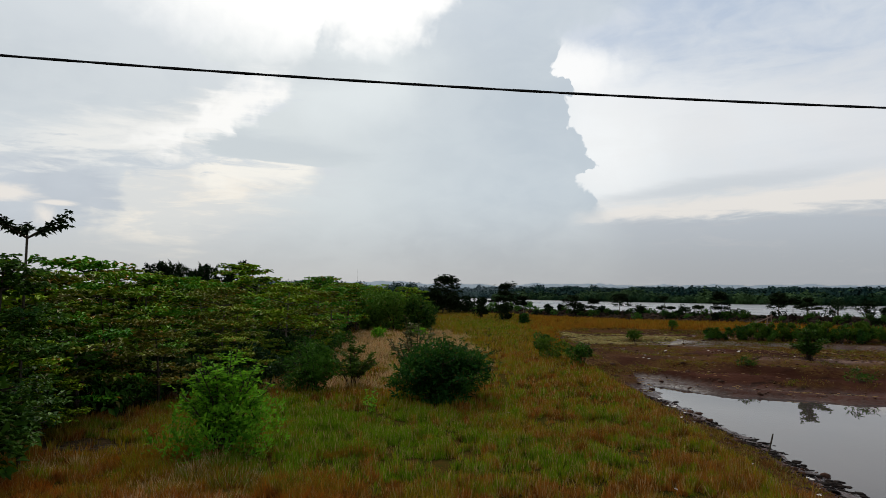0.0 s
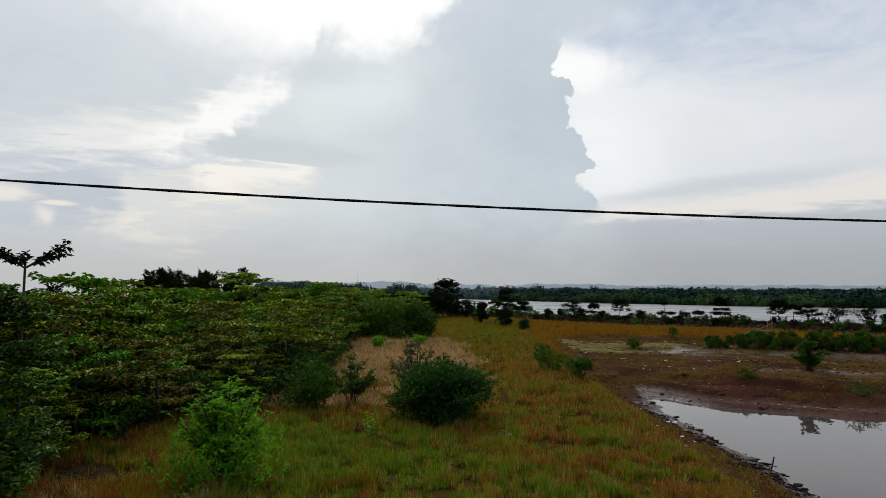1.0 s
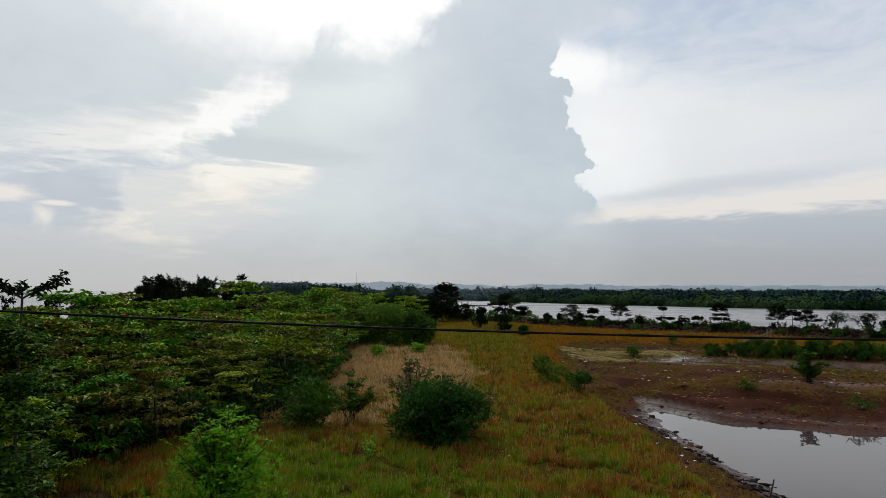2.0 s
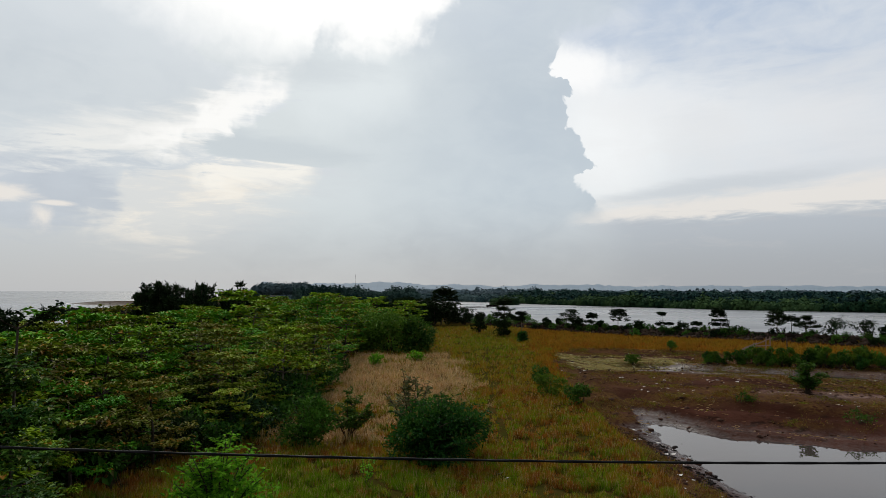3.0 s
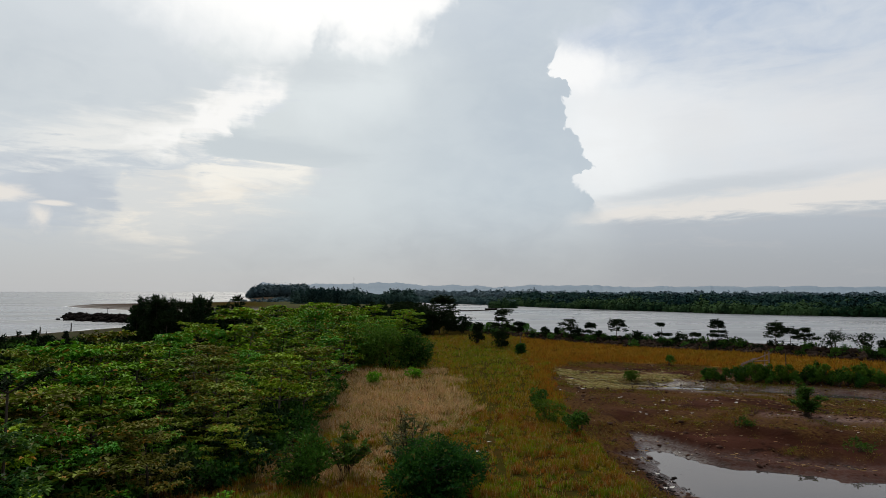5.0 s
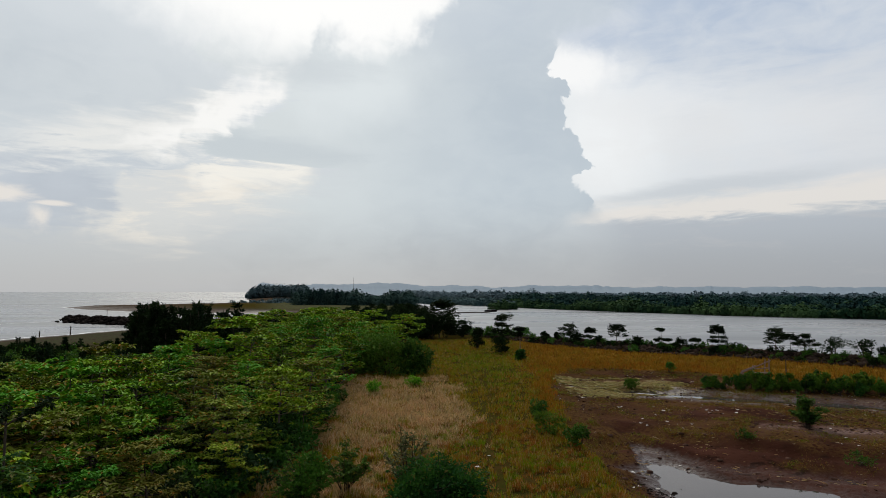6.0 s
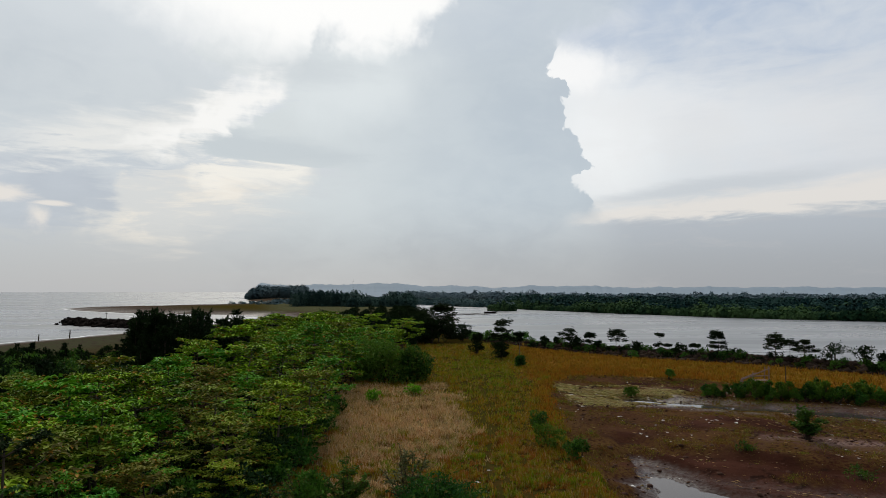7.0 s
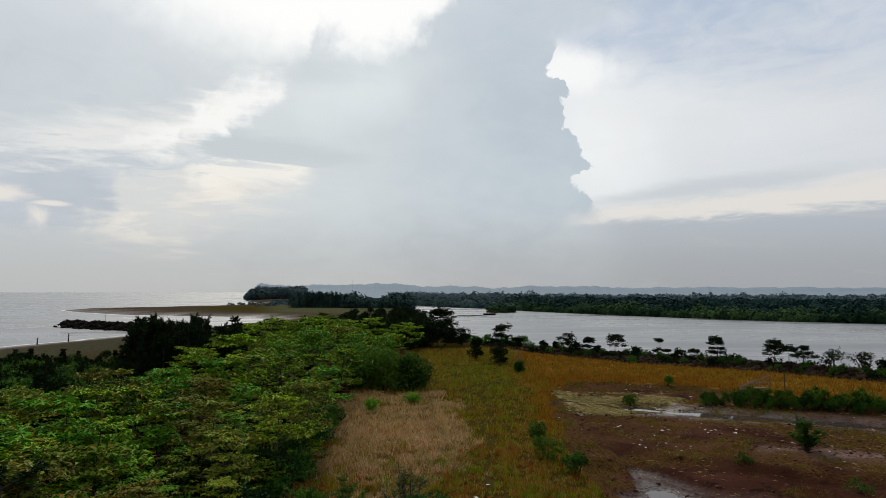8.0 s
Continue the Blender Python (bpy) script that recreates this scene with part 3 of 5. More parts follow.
def zones(x, y):
    """Height of the ground and the shares of its covers."""
    x, y = np.asarray(x, float), np.asarray(y, float)
    lump = fbm(x, y, 6.0, 1) - 0.5
    wob = (fbm(x, y, 3.0, 5) - 0.5) * 2.2
    wide = (fbm(x, y, 30.0, 9) - 0.5)
    h = 0.22 * lump + 0.5 * wide * step(np.abs(x), 15, 60)
    # mud flat
    s = np.minimum(x - meadow_edge(y), marsh_edge(x) - y) + wob * 0.5
    sp_x, sp_y = 13.3 - x + wob * 0.5, y - pond_edge(x) + wob * 0.45
    ramp = np.maximum(POND_Z + 0.27 * sp_x, POND_Z + 0.10 * sp_y)
    ramp = np.maximum(ramp, -2.1)
    basin = np.minimum(ramp, np.maximum(-0.42, -0.16 * s)) + 0.16 * lump + 0.10 * (fbm(x, y, 1.6, 21) - 0.5)
    basin = basin + 0.15 * np.sin(np.clip(sp_y, -2, 16) * 1.5 + wob) * step(sp_y, -1, 1.5) * (1 - step(sp_y, 9, 15))
    basin = basin + 0.22 * (fbm(x, y * 1.6, 1.1, 23) - 0.5) * (1 - step(np.abs(basin - POND_Z), 0.08, 0.35))
    fan = 0.9 * np.exp(-((x - 14.3) / 1.7) ** 2 - ((y - 40.5) / 4.8) ** 2)
    basin = basin * (1 - fan) + (POND_Z + 0.012 + 0.16 * (fbm(x * 1.3, y * 0.7, 1.5, 27) - 0.5)) * fan
    inside = step(s, -0.6, 0.8)
    h = h * (1 - inside) + np.minimum(basin, h) * inside
    chan = (1 - step(np.abs(y - channel_y(x) + wob * 1.6) * 0.62, 0.3, 2.2)) * step(x, 15, 20) * inside
    h = h - 0.45 * chan
    # embankment and river
    crest = step(y - bank_y(x), -9, -4.5) * (1 - step(y - bank_y(x), -1, 4)) * step(x, 2, 22)
    h = h + 0.8 * crest
    into = (y - bank_y(x)) * 0.75
    h = np.where(into > 0, np.maximum(h - 0.55 * into, -4.0), h)
    out = (y - far_y(x)) * 0.8 + (fbm(x, y, 25, 31) - 0.5) * 14
    far_h = np.clip(SEA_Z + 0.10 * out, -4.0, 0.6)
    h = np.where(out > -30, np.maximum(h, far_h), h)
    # sea and beach
    dist = x - coast_x(y) + (fbm(x, y, 18, 33) - 0.5) * 6
    shore = np.clip(SEA_Z + 0.07 * dist, -4.5, 9)
    h = np.minimum(h, shore)
    mud = inside * (1 - step(y, 350, 420))
    back = step(y, 500, 560)
    sand = (1 - step(dist, 34 - 24 * back, 52 + 60 * step(y, 296, 364) - 88 * back)) * step(y, -2000, -100)
    sand = np.maximum(sand, (1 - step(h, SEA_Z + 0.1, SEA_Z + 0.5)) * (1 - inside))
    marsh = step(marsh_edge(x) - y + wob * 0.6, 1.0, -1.5) * step(x - 10 - 0.07 * (y - 60), -2.5, 2.5) * step(y, 55, 75) * (y < bank_y(x) - 9)
    marsh = np.maximum(marsh, step(s, -2.2, -0.4) * (1 - inside) * step(y, 50, 62))
    shelf = inside * step(x, 12.8, 14.5) * (1 - step(x, 25, 28)) * step(y, 65, 67.5) * (1 - step(y, 77, 80))
    wood = step(edge_x(y) - x + wob, -1.0, 1.5) * (y > 20) * (y < 370) * (1 - sand)
    wood = np.maximum(wood, step(out, 2, 12) * (out > 0))
    wet = inside * np.maximum(np.maximum((1 - step(h, POND_Z, POND_Z + 0.45)) * (0.3 + 0.7 * (1 - step(x, 15, 18))), 0.8 * (1 - step(np.abs(y - channel_y(x) + wob * 1.6) * 0.62, 1.6, 3.8)) * step(x, 15, 19) * (1 - 0.5 * step(x, 30, 40))), 0.0)
    wet = np.maximum(wet, 0.75 * sand * (1 - inside) * (1 - step(h, SEA_Z + 0.15, SEA_Z + 1.1)) * (y < 700))
    return h, {"mud": mud, "sand": sand, "marsh": marsh, "shelf": shelf, "litter": np.maximum(wood, 1 - step(np.hypot((x + 11.4) / 2.6, (y - 21.0) / 1.9) + (fbm(x, y, 1.6, 114) - 0.5) * 1.2, 0.6, 1.0)), "dry": in_dry(x, y) * (1 - wood), "wet": wet, "turf": step(y, 170, 205) * (out < -8) * (1 - sand) * (x < 40) * step(x + 0.26 * y, -6, 8), "pale": inside * (1 - step(np.hypot((x - 34) / 8.5, (y - 48.5 + 0.35 * (x - 34)) / 3.0) + (fbm(x, y, 5, 63) - 0.5) * 1.6, 0.5, 1.2)), "weed": inside * np.maximum(np.maximum(step(fbm(x, y, 9, 77), 0.50, 0.62), 0.55 * step(y + 6 * (fbm(x, y, 7, 79) - 0.5), 50, 56) * step(fbm(x, y, 3.5, 78), 0.36, 0.5)), 1 - step(s, 1.0, 3.5)) * (h > POND_Z + 0.4), "dune": step(dist, 14, 24) * (1 - step(y, 255, 296)) + step(dist, 26, 60) * step(y, 272, 318) * step(x, -170, -125)}


def edge_x(y):       # right-hand edge of the woods
    return np.interp(y, (0, 17, 22.5, 28, 33, 45, 59.7, 74.1, 97.8, 125.7, 161.7, 230.6, 348.9), (-40, -14.6, -13.8, -11.9, -8.8, -8.2, -9, -9.9, -8.8, -5.8, -1.9, -8.3, -17.4))


def ground_z(x, y):
    return float(zones(x, y)[0])


def spaced(lo, hi, fine_lo, fine_hi, fine, grow):
    """Grid lines, fine between fine_lo and fine_hi and wider further out."""
    mid = list(np.arange(fine_lo, fine_hi, fine))
    a, d = fine_lo, fine
    left = []
    while a > lo:
        d *= grow
        a -= d
        left.append(a)
    b, d = mid[-1], fine
    right = []
    while b < hi:
        d *= grow
        b += d
        right.append(b)
    return np.array(left[::-1] + mid + right)


def mesh_from(name, verts, faces, material, smooth_shade=False):
    me = bpy.data.meshes.new(name)
    me.from_pydata(verts, [], faces)
    me.materials.append(material)
    if smooth_shade:
        me.polygons.foreach_set("use_smooth", [True] * len(me.polygons))
    me.update()
    return me


def quick_mesh(name, verts, loops, corners, material, smooth_shade=False):
    """A mesh of faces with a fixed number of corners, from arrays."""
    verts, loops = np.asarray(verts, np.float32).reshape(-1, 3), np.asarray(loops, np.int32).reshape(-1)
    me = bpy.data.meshes.new(name)
    me.vertices.add(len(verts))
    me.vertices.foreach_set("co", verts.ravel())
    n = len(loops) // corners
    me.loops.add(len(loops))
    me.loops.foreach_set("vertex_index", loops)
    me.polygons.add(n)
    me.polygons.foreach_set("loop_start", np.arange(n, dtype=np.int32) * corners)
    me.materials.append(material)
    if smooth_shade:
        me.polygons.foreach_set("use_smooth", np.ones(n, bool))
    me.update(calc_edges=True)
    me.validate()
    return me


def build_ground():
    gx = spaced(-4700, 4700, -34, 62, 0.42, 1.09)
    gy = spaced(-4700, 4700, 8, 112, 0.42, 1.09)
    X, Y = np.meshgrid(gx, gy)
    h, z = zones(X, Y)
    far = np.hypot(X, Y)
    h = np.where(far > 2500, np.minimum(h, SEA_Z - 1 + 0 * h), h)
    verts = np.stack([X, Y, h], -1).reshape(-1, 3)
    nx, ny = len(gx), len(gy)
    i = (np.arange(ny - 1)[:, None] * nx + np.arange(nx - 1)[None]).ravel()
    me = quick_mesh("ground", verts, np.stack([i, i + 1, i + nx + 1, i + nx], 1), 4, M_GROUND, True)
    for key, share in z.items():
        a = me.attributes.new(key, "FLOAT", "POINT")
        a.data.foreach_set("value", np.ascontiguousarray(share, dtype=np.float32).ravel())
    tagged(new("ground", me), "uneven ground of meadow soil, red-brown mud and grey sand", "ground", kind="structure")


def build_sheet(name, x0, x1, y0, y1, z, material, label, category):
    me = mesh_from(name, [(x0, y0, z), (x1, y0, z), (x1, y1, z), (x0, y1, z)], [(0, 1, 2, 3)], material)
    return tagged(new(name, me), label, category, kind="structure")


build_ground()
build_sheet("water_sea_and_river", -4800, 4800, -4800, 4800, SEA_Z, M_SEA, "pale grey rippled sea and broad river water", "water")
build_sheet("water_pond", 10.5, 90, -20, 48, POND_Z, M_POND, "still brown pond mirroring the cloudy sky", "pond")


def build_channel():
    xs = np.linspace(16, 66, 60)
    verts = [(x, float(channel_y(x)) + d, PUDDLE_Z) for x in xs for d in (-5.0, 5.0)]
    faces = [(2 * k, 2 * k + 2, 2 * k + 3, 2 * k + 1) for k in range(len(xs) - 1)]
    tagged(new("water_channel", mesh_from("water_channel", verts, faces, M_POND)), "thin wet channel across the mud flat", "water", kind="structure")


build_channel()


# ---- plants: tools ----
def unit(v):
    return v / np.maximum(np.linalg.norm(v, axis=-1, keepdims=True), 1e-9)


def leaves(name, at, way, up, length, width, material, fold=0.25):
    """Leaves as folded diamonds: at their stalks, pointing along way, facing up."""
    way = unit(way)
    side = unit(np.cross(way, up))
    face = np.cross(side, way)
    length, width = np.asarray(length).reshape(-1, 1), np.asarray(width).reshape(-1, 1)
    mid = at + way * length * 0.45
    l = mid + side * width * 0.5 + face * width * fold
    r = mid - side * width * 0.5 + face * width * fold
    tip = at + way * length - face * length * 0.15
    verts = np.stack([at, r, tip, l], 1).reshape(-1, 3)
    i = np.arange(len(at)) * 4
    tri = np.stack([i, i + 1, i + 2, i, i + 2, i + 3], 1)
    return quick_mesh(name, verts, tri, 3, material)


def tube(verts, faces, a, b, ra, rb, sides=5):
    """Adds a tapered limb from a to b to the lists."""
    a, b = Vector(a), Vector(b)
    w = (b - a).normalized()
    p = w.orthogonal().normalized()
    q = w.cross(p)
    n = len(verts)
    for c, r in ((a, ra), (b, rb)):
        for k in range(sides):
            t = 2 * math.pi * k / sides
            verts.append(tuple(c + (p * math.cos(t) + q * math.sin(t)) * r))
    for k in range(sides):
        j = (k + 1) % sides
        faces.append((n + k, n + j, n + sides + j, n + sides + k))
    faces.append(tuple(n + sides + k for k in range(sides)))


def plant(name, trunk_mesh, crown_mesh, label, category, group=""):
    """A plant: an Empty at its foot with trunk and crown."""
    root = new(name)
    root.empty_display_size = 0.3
    if trunk_mesh:
        new("trunk", trunk_mesh).parent = root
    new("crown", crown_mesh).parent = root
    return tagged(root, label, category, group)


def almond_meshes(seed, height, radius, clusters, per, leaf, material=None, bare=0.25, layers=5, rough=0.02):
    """A tree in tiers: level limbs round a stem, rosettes of broad leaves at the twigs' ends."""
    rng = np.random.default_rng(seed)
    v, f = [], []
    lean = rng.normal(0, 0.05, 2) * height
    stem = [np.array([lean[0] * t * t, lean[1] * t * t, height * t * 0.93]) for t in np.linspace(0, 1, 6)]
    r0 = 0.018 * height + 0.02
    for k in range(5):
        tube(v, f, stem[k], stem[k + 1], r0 * (1 - k / 6), r0 * (1 - (k + 1) / 6), 6)
    plates = []
    for k in range(layers):
        t = min(bare + (1 - bare) * (k + 0.5 * rng.random()) / max(1, layers - 1), 1.0)
        base = np.array([lean[0] * t * t, lean[1] * t * t, height * t * 0.93])
        reach = radius * (1.0 - 0.60 * max(0, (t - 0.5) / 0.5) ** 1.4) * (0.75 + 0.25 * min(1, t / 0.4))
        n = 3 + int(rng.integers(0, 3))
        a0 = rng.random() * 6.28
        for j in range(n):
            a = a0 + 6.283 * j / n + rng.normal(0, 0.3)
            r = reach * rng.uniform(0.55, 1.15)
            end = base + np.array([math.cos(a) * r, math.sin(a) * r, r * rng.uniform(0.02, 0.30)])
            tube(v, f, base, end, r0 * 0.33, r0 * 0.1, 4)
            plates.append((end - (end - base) * 0.15, 0.34 * radius * rng.uniform(0.6, 1.2)))
            if r > 0.6 * radius:
                plates.append((base + (end - base) * 0.48 + rng.normal(0, 0.04 * radius, 3), 0.20 * radius * rng.uniform(0.6, 1.1)))
    plates.append((stem[5], 0.22 * radius))
    weights = np.array([p[1] ** 2 for p in plates])
    pick = rng.choice(len(plates), clusters, p=weights / weights.sum())
    spot = np.array([p[0] for p in plates])[pick]
    size = np.array([p[1] for p in plates])[pick][:, None]
    ring = rng.random((clusters, 1)) ** 0.5 * size
    turn = rng.random((clusters, 1)) * 6.283
    dish = 0.22 * ring ** 2 / size
    tips = spot + np.concatenate([np.cos(turn) * ring, np.sin(turn) * ring, dish + rng.normal(0, rough * radius, (clusters, 1))], 1)
    tips = np.array(tips)
    n = len(tips) * per
    at = np.repeat(tips, per, 0)
    a = rng.random(n) * 6.283
    way = np.stack([np.cos(a), np.sin(a), rng.normal(0.08, 0.20, n)], 1)
    up = np.stack([rng.normal(0, 0.20, n), rng.normal(0, 0.20, n), np.ones(n)], 1)
    ln = leaf * rng.uniform(0.65, 1.25, n)
    crown = leaves("crown", at + way * 0.03, way, up, ln, ln * 0.52, material or M_ALMOND)
    return mesh_from("trunk", v, f, M_PALE_BARK if seed % 3 == 0 else M_BARK), crown


def bush_meshes(seed, height, radius, n, leaf, material, lumps=9, slim=0.5, up_bias=0.3, stems=6, low=0.22, flat=0.9):
    """A bush: several stems and a lumpy, uneven cloud of leaves, thicker at its skin."""
    rng = np.random.default_rng(seed)
    v, f = [], []
    cores = []
    for k in range(lumps):
        a, r = rng.random() * 6.283, radius * math.sqrt(rng.random()) * 0.70
        z = height * rng.uniform(low, max(low + 0.1, 0.80)) * (1 - 0.35 * (1 - low) * (r / radius))
        cores.append((np.array([math.cos(a) * r, math.sin(a) * r, z]), rng.uniform(0.20, 0.42) * radius))
    cores[0] = (np.array([0, 0, height * 0.70]), 0.32 * radius)
    for k in range(stems):
        c, r = cores[k % lumps]
        foot = np.array([rng.normal(0, 0.07) * radius, rng.normal(0, 0.07) * radius, 0])
        kink = foot * 0.5 + c * 0.5 + rng.normal(0, 0.06, 3) * radius
        tube(v, f, foot, kink, 0.022 * height, 0.015 * height, 5)
        tube(v, f, kink, c, 0.015 * height, 0.006 * height, 4)
    which = rng.integers(0, lumps, n)
    centre = np.array([c for c, _ in cores])[which]
    size = np.array([r for _, r in cores])[which][:, None]
    d = unit(rng.normal(0, 1, (n, 3)))
    d[:, 2] *= 0.85
    rad = rng.uniform(0.45, 1.0, (n, 1)) ** 0.5 * (1 + 0.28 * (rng.random((n, 1)) > 0.9))
    at = centre + d * rad * size * np.array([1, 1, flat])
    at[:, 2] = np.maximum(at[:, 2], 0.06 + 0.1 * rng.random(n))
    way = unit(d + rng.normal(0, 0.5, (n, 3)) + np.array([0, 0, up_bias]))
    up = d * 0.5 + np.array([0, 0, 0.7]) + rng.normal(0, 0.3, (n, 3))
    # shoots that break the outline, leafy along their length
    k, per = max(12, n // 60), 11
    j = rng.integers(0, lumps, k)
    c0 = np.array([c for c, _ in cores])[j]
    r1 = np.array([r for _, r in cores])[j][:, None]
    out = unit(rng.normal(0, 1, (k, 3)) * np.array([1, 1, 0.5]) + np.array([0, 0, 0.35 + up_bias]))
    t = np.linspace(0.55, 1.75, per)
    sh = (c0 + 0)[:, None, :] + out[:, None, :] * r1[:, None, :] * t[None, :, None] * rng.uniform(0.6, 1.1, (k, 1, 1))
    sh[..., 2] -= 0.10 * r1 * (t[None] - 0.55) ** 2
    sh = sh.reshape(-1, 3)
    sh[:, 2] = np.maximum(sh[:, 2], 0.08)
    sway = unit(np.repeat(out, per, 0) * 0.5 + rng.normal(0, 0.7, (k * per, 3)))
    at, way = np.concatenate([at, sh]), np.concatenate([way, sway])
    up = np.concatenate([up, np.tile((0, 0, 1.0), (k * per, 1)) + rng.normal(0, 0.3, (k * per, 3))])
    ln = leaf * rng.uniform(0.6, 1.3, len(at))
    crown = leaves("crown", at, way, up, ln, ln * slim, material)
    return mesh_from("trunk", v, f, M_BARK), crown


def spray_meshes(seed, height, radius, stems, per, leaf, material, low=0.25, arch=0.35, forks=3):
    """A shrub of thin arching stems that fork, with leaves in whorls along their upper parts."""
    rng = np.random.default_rng(seed)
    v, f = [], []
    at, way = [], []
    for k in range(stems):
        a = rng.random() * 6.283
        out = np.array([math.cos(a), math.sin(a), 0.0])
        reach, rise = radius * rng.uniform(0.15, 1.0), height * rng.uniform(0.45, 1.0)
        rise *= 1 - 0.35 * (reach / radius) ** 2
        foot = out * 0.05 * radius + rng.normal(0, 0.04 * radius, 3) * np.array([1, 1, 0])
        path = [foot + out * reach * t ** 1.5 + np.array([0, 0, rise * (t - arch * 0.35 * t ** 3)]) + rng.normal(0, 0.02 * radius, 3) * (t > 0) for t in np.linspace(0, 1, 6)]
        runs = [path]
        for j in range(forks):
            i = int(rng.integers(2, 5))
            b = rng.random() * 6.283
            d = np.array([math.cos(b), math.sin(b), rng.uniform(0.2, 1.0)]) * radius * rng.uniform(0.18, 0.42)
            runs.append([path[i] + d * t for t in np.linspace(0, 1, 4)])
        for r, run in enumerate(runs):
            n = len(run)
            w = (0.009 if r == 0 else 0.005) * height
            for i in range(n - 1):
                tube(v, f, run[i], run[i + 1], w * (1 - 0.75 * i / n), w * (1 - 0.75 * (i + 1) / n), 4)
            m = per if r == 0 else per // 2
            t = rng.uniform(low if r == 0 else 0.15, 1.0, m) * (n - 1)
            i = np.minimum(t.astype(int), n - 2)
            run = np.array(run)
            at.append(run[i] + (run[i + 1] - run[i]) * (t - i)[:, None] + rng.normal(0, 0.012 * radius, (m, 3)))
            c = rng.random(m) * 6.283
            way.append(np.stack([np.cos(c), np.sin(c), rng.normal(0.25, 0.3, m)], 1))
    at, way = np.concatenate(at), np.concatenate(way)
    at[:, 2] = np.maximum(at[:, 2], 0.05)
    n = len(at)
    ln = leaf * rng.uniform(0.6, 1.3, n)
    crown = leaves("crown", at, way, rng.normal(0, 0.3, (n, 3)) + np.array([0, 0, 1.0]), ln, ln * 0.5, material)
    return mesh_from("trunk", v, f, M_BARK), crown


def joined_crowns(a, b):
    """Two plants' meshes as one plant's."""
    out = []
    for one, two, mat in ((a[0], b[0], M_BARK), (a[1], b[1], a[1].materials[0])):
        verts = [tuple(v.co) for me in (one, two) for v in me.vertices]
        k = len(one.vertices)
        faces = [tuple(p.vertices) for p in one.polygons] + [tuple(i + k for i in p.vertices) for p in two.polygons]
        out.append(mesh_from(one.name, verts, faces, mat))
    return out


def conifer_meshes(seed, height, radius, n, material):
    """A casuarina: upright stem, rising boughs, drooping tufts."""
    rng = np.random.default_rng(seed)
    v, f = [], []
    tube(v, f, (0, 0, 0), (0.02 * height, 0, height * 0.5), 0.016 * height, 0.011 * height, 6)
    tube(v, f, (0.02 * height, 0, height * 0.5), (0, 0, height * 0.98), 0.011 * height, 0.003 * height, 5)
    ends = []
    for k in range(46):
        t = rng.uniform(0.10, 0.95)
        a = rng.random() * 6.283
        r = radius * (1.08 - t) ** 0.7 * rng.uniform(0.55, 1.15)
        b = np.array([0, 0, height * t])
        e = b + np.array([math.cos(a) * r, math.sin(a) * r, r * rng.uniform(0.35, 0.9)])
        tube(v, f, b, e, 0.004 * height, 0.0015 * height, 3)
        ends.append((b, e))
    pick = rng.integers(0, len(ends), n)
    b, e = np.array([q[0] for q in ends])[pick], np.array([q[1] for q in ends])[pick]
    t = rng.uniform(0.25, 1.05, (n, 1))
    at = b + (e - b) * t + rng.normal(0, 0.05 * radius, (n, 3))
    way = unit((e - b) + rng.normal(0, 0.9, (n, 3)))
    up = rng.normal(0, 1, (n, 3))
    ln = 0.055 * height * rng.uniform(0.6, 1.4, n)
    return mesh_from("trunk", v, f, M_BARK), leaves("crown", at, way, up, ln, ln * 0.3, material)


def turned(x, y, angle, size, sink=0.03, tall=1.0):
    return Matrix.LocRotScale((x, y, ground_z(x, y) - sink), Euler((0, 0, angle)), (size, size, size * tall))


def stand(name, meshes, x, y, label, category, group="", size=1.0, angle=0.0, tall=1.0):
    p = plant(name, meshes[0], meshes[1], label, category, group)
    p.matrix_basis = turned(x, y, angle, size, 0.03, tall)
    return p


rng = np.random.default_rng(7)

# ---- woods of sea-almond trees ----
near_kinds = [almond_meshes(10 + k, 4.3, 2.3, 330, 9, 0.245, None, 0.20, 5) for k in range(6)]
mid_kinds = [almond_meshes(30 + k, 5.5, 2.9, 260, 8, 0.36, None, 0.30, 5) for k in range(5)]
far_kinds = [almond_meshes(50 + k, 5.5, 3.4, 170, 7, 0.50, None, 0.35, 5) for k in range(4)]


def copy_scaled(ob, m):
    """copy_thing keeps the first one's scale; set the copy's own pose and scale."""
    c = copy_thing(ob, m)
    c.matrix_basis = m
    return c


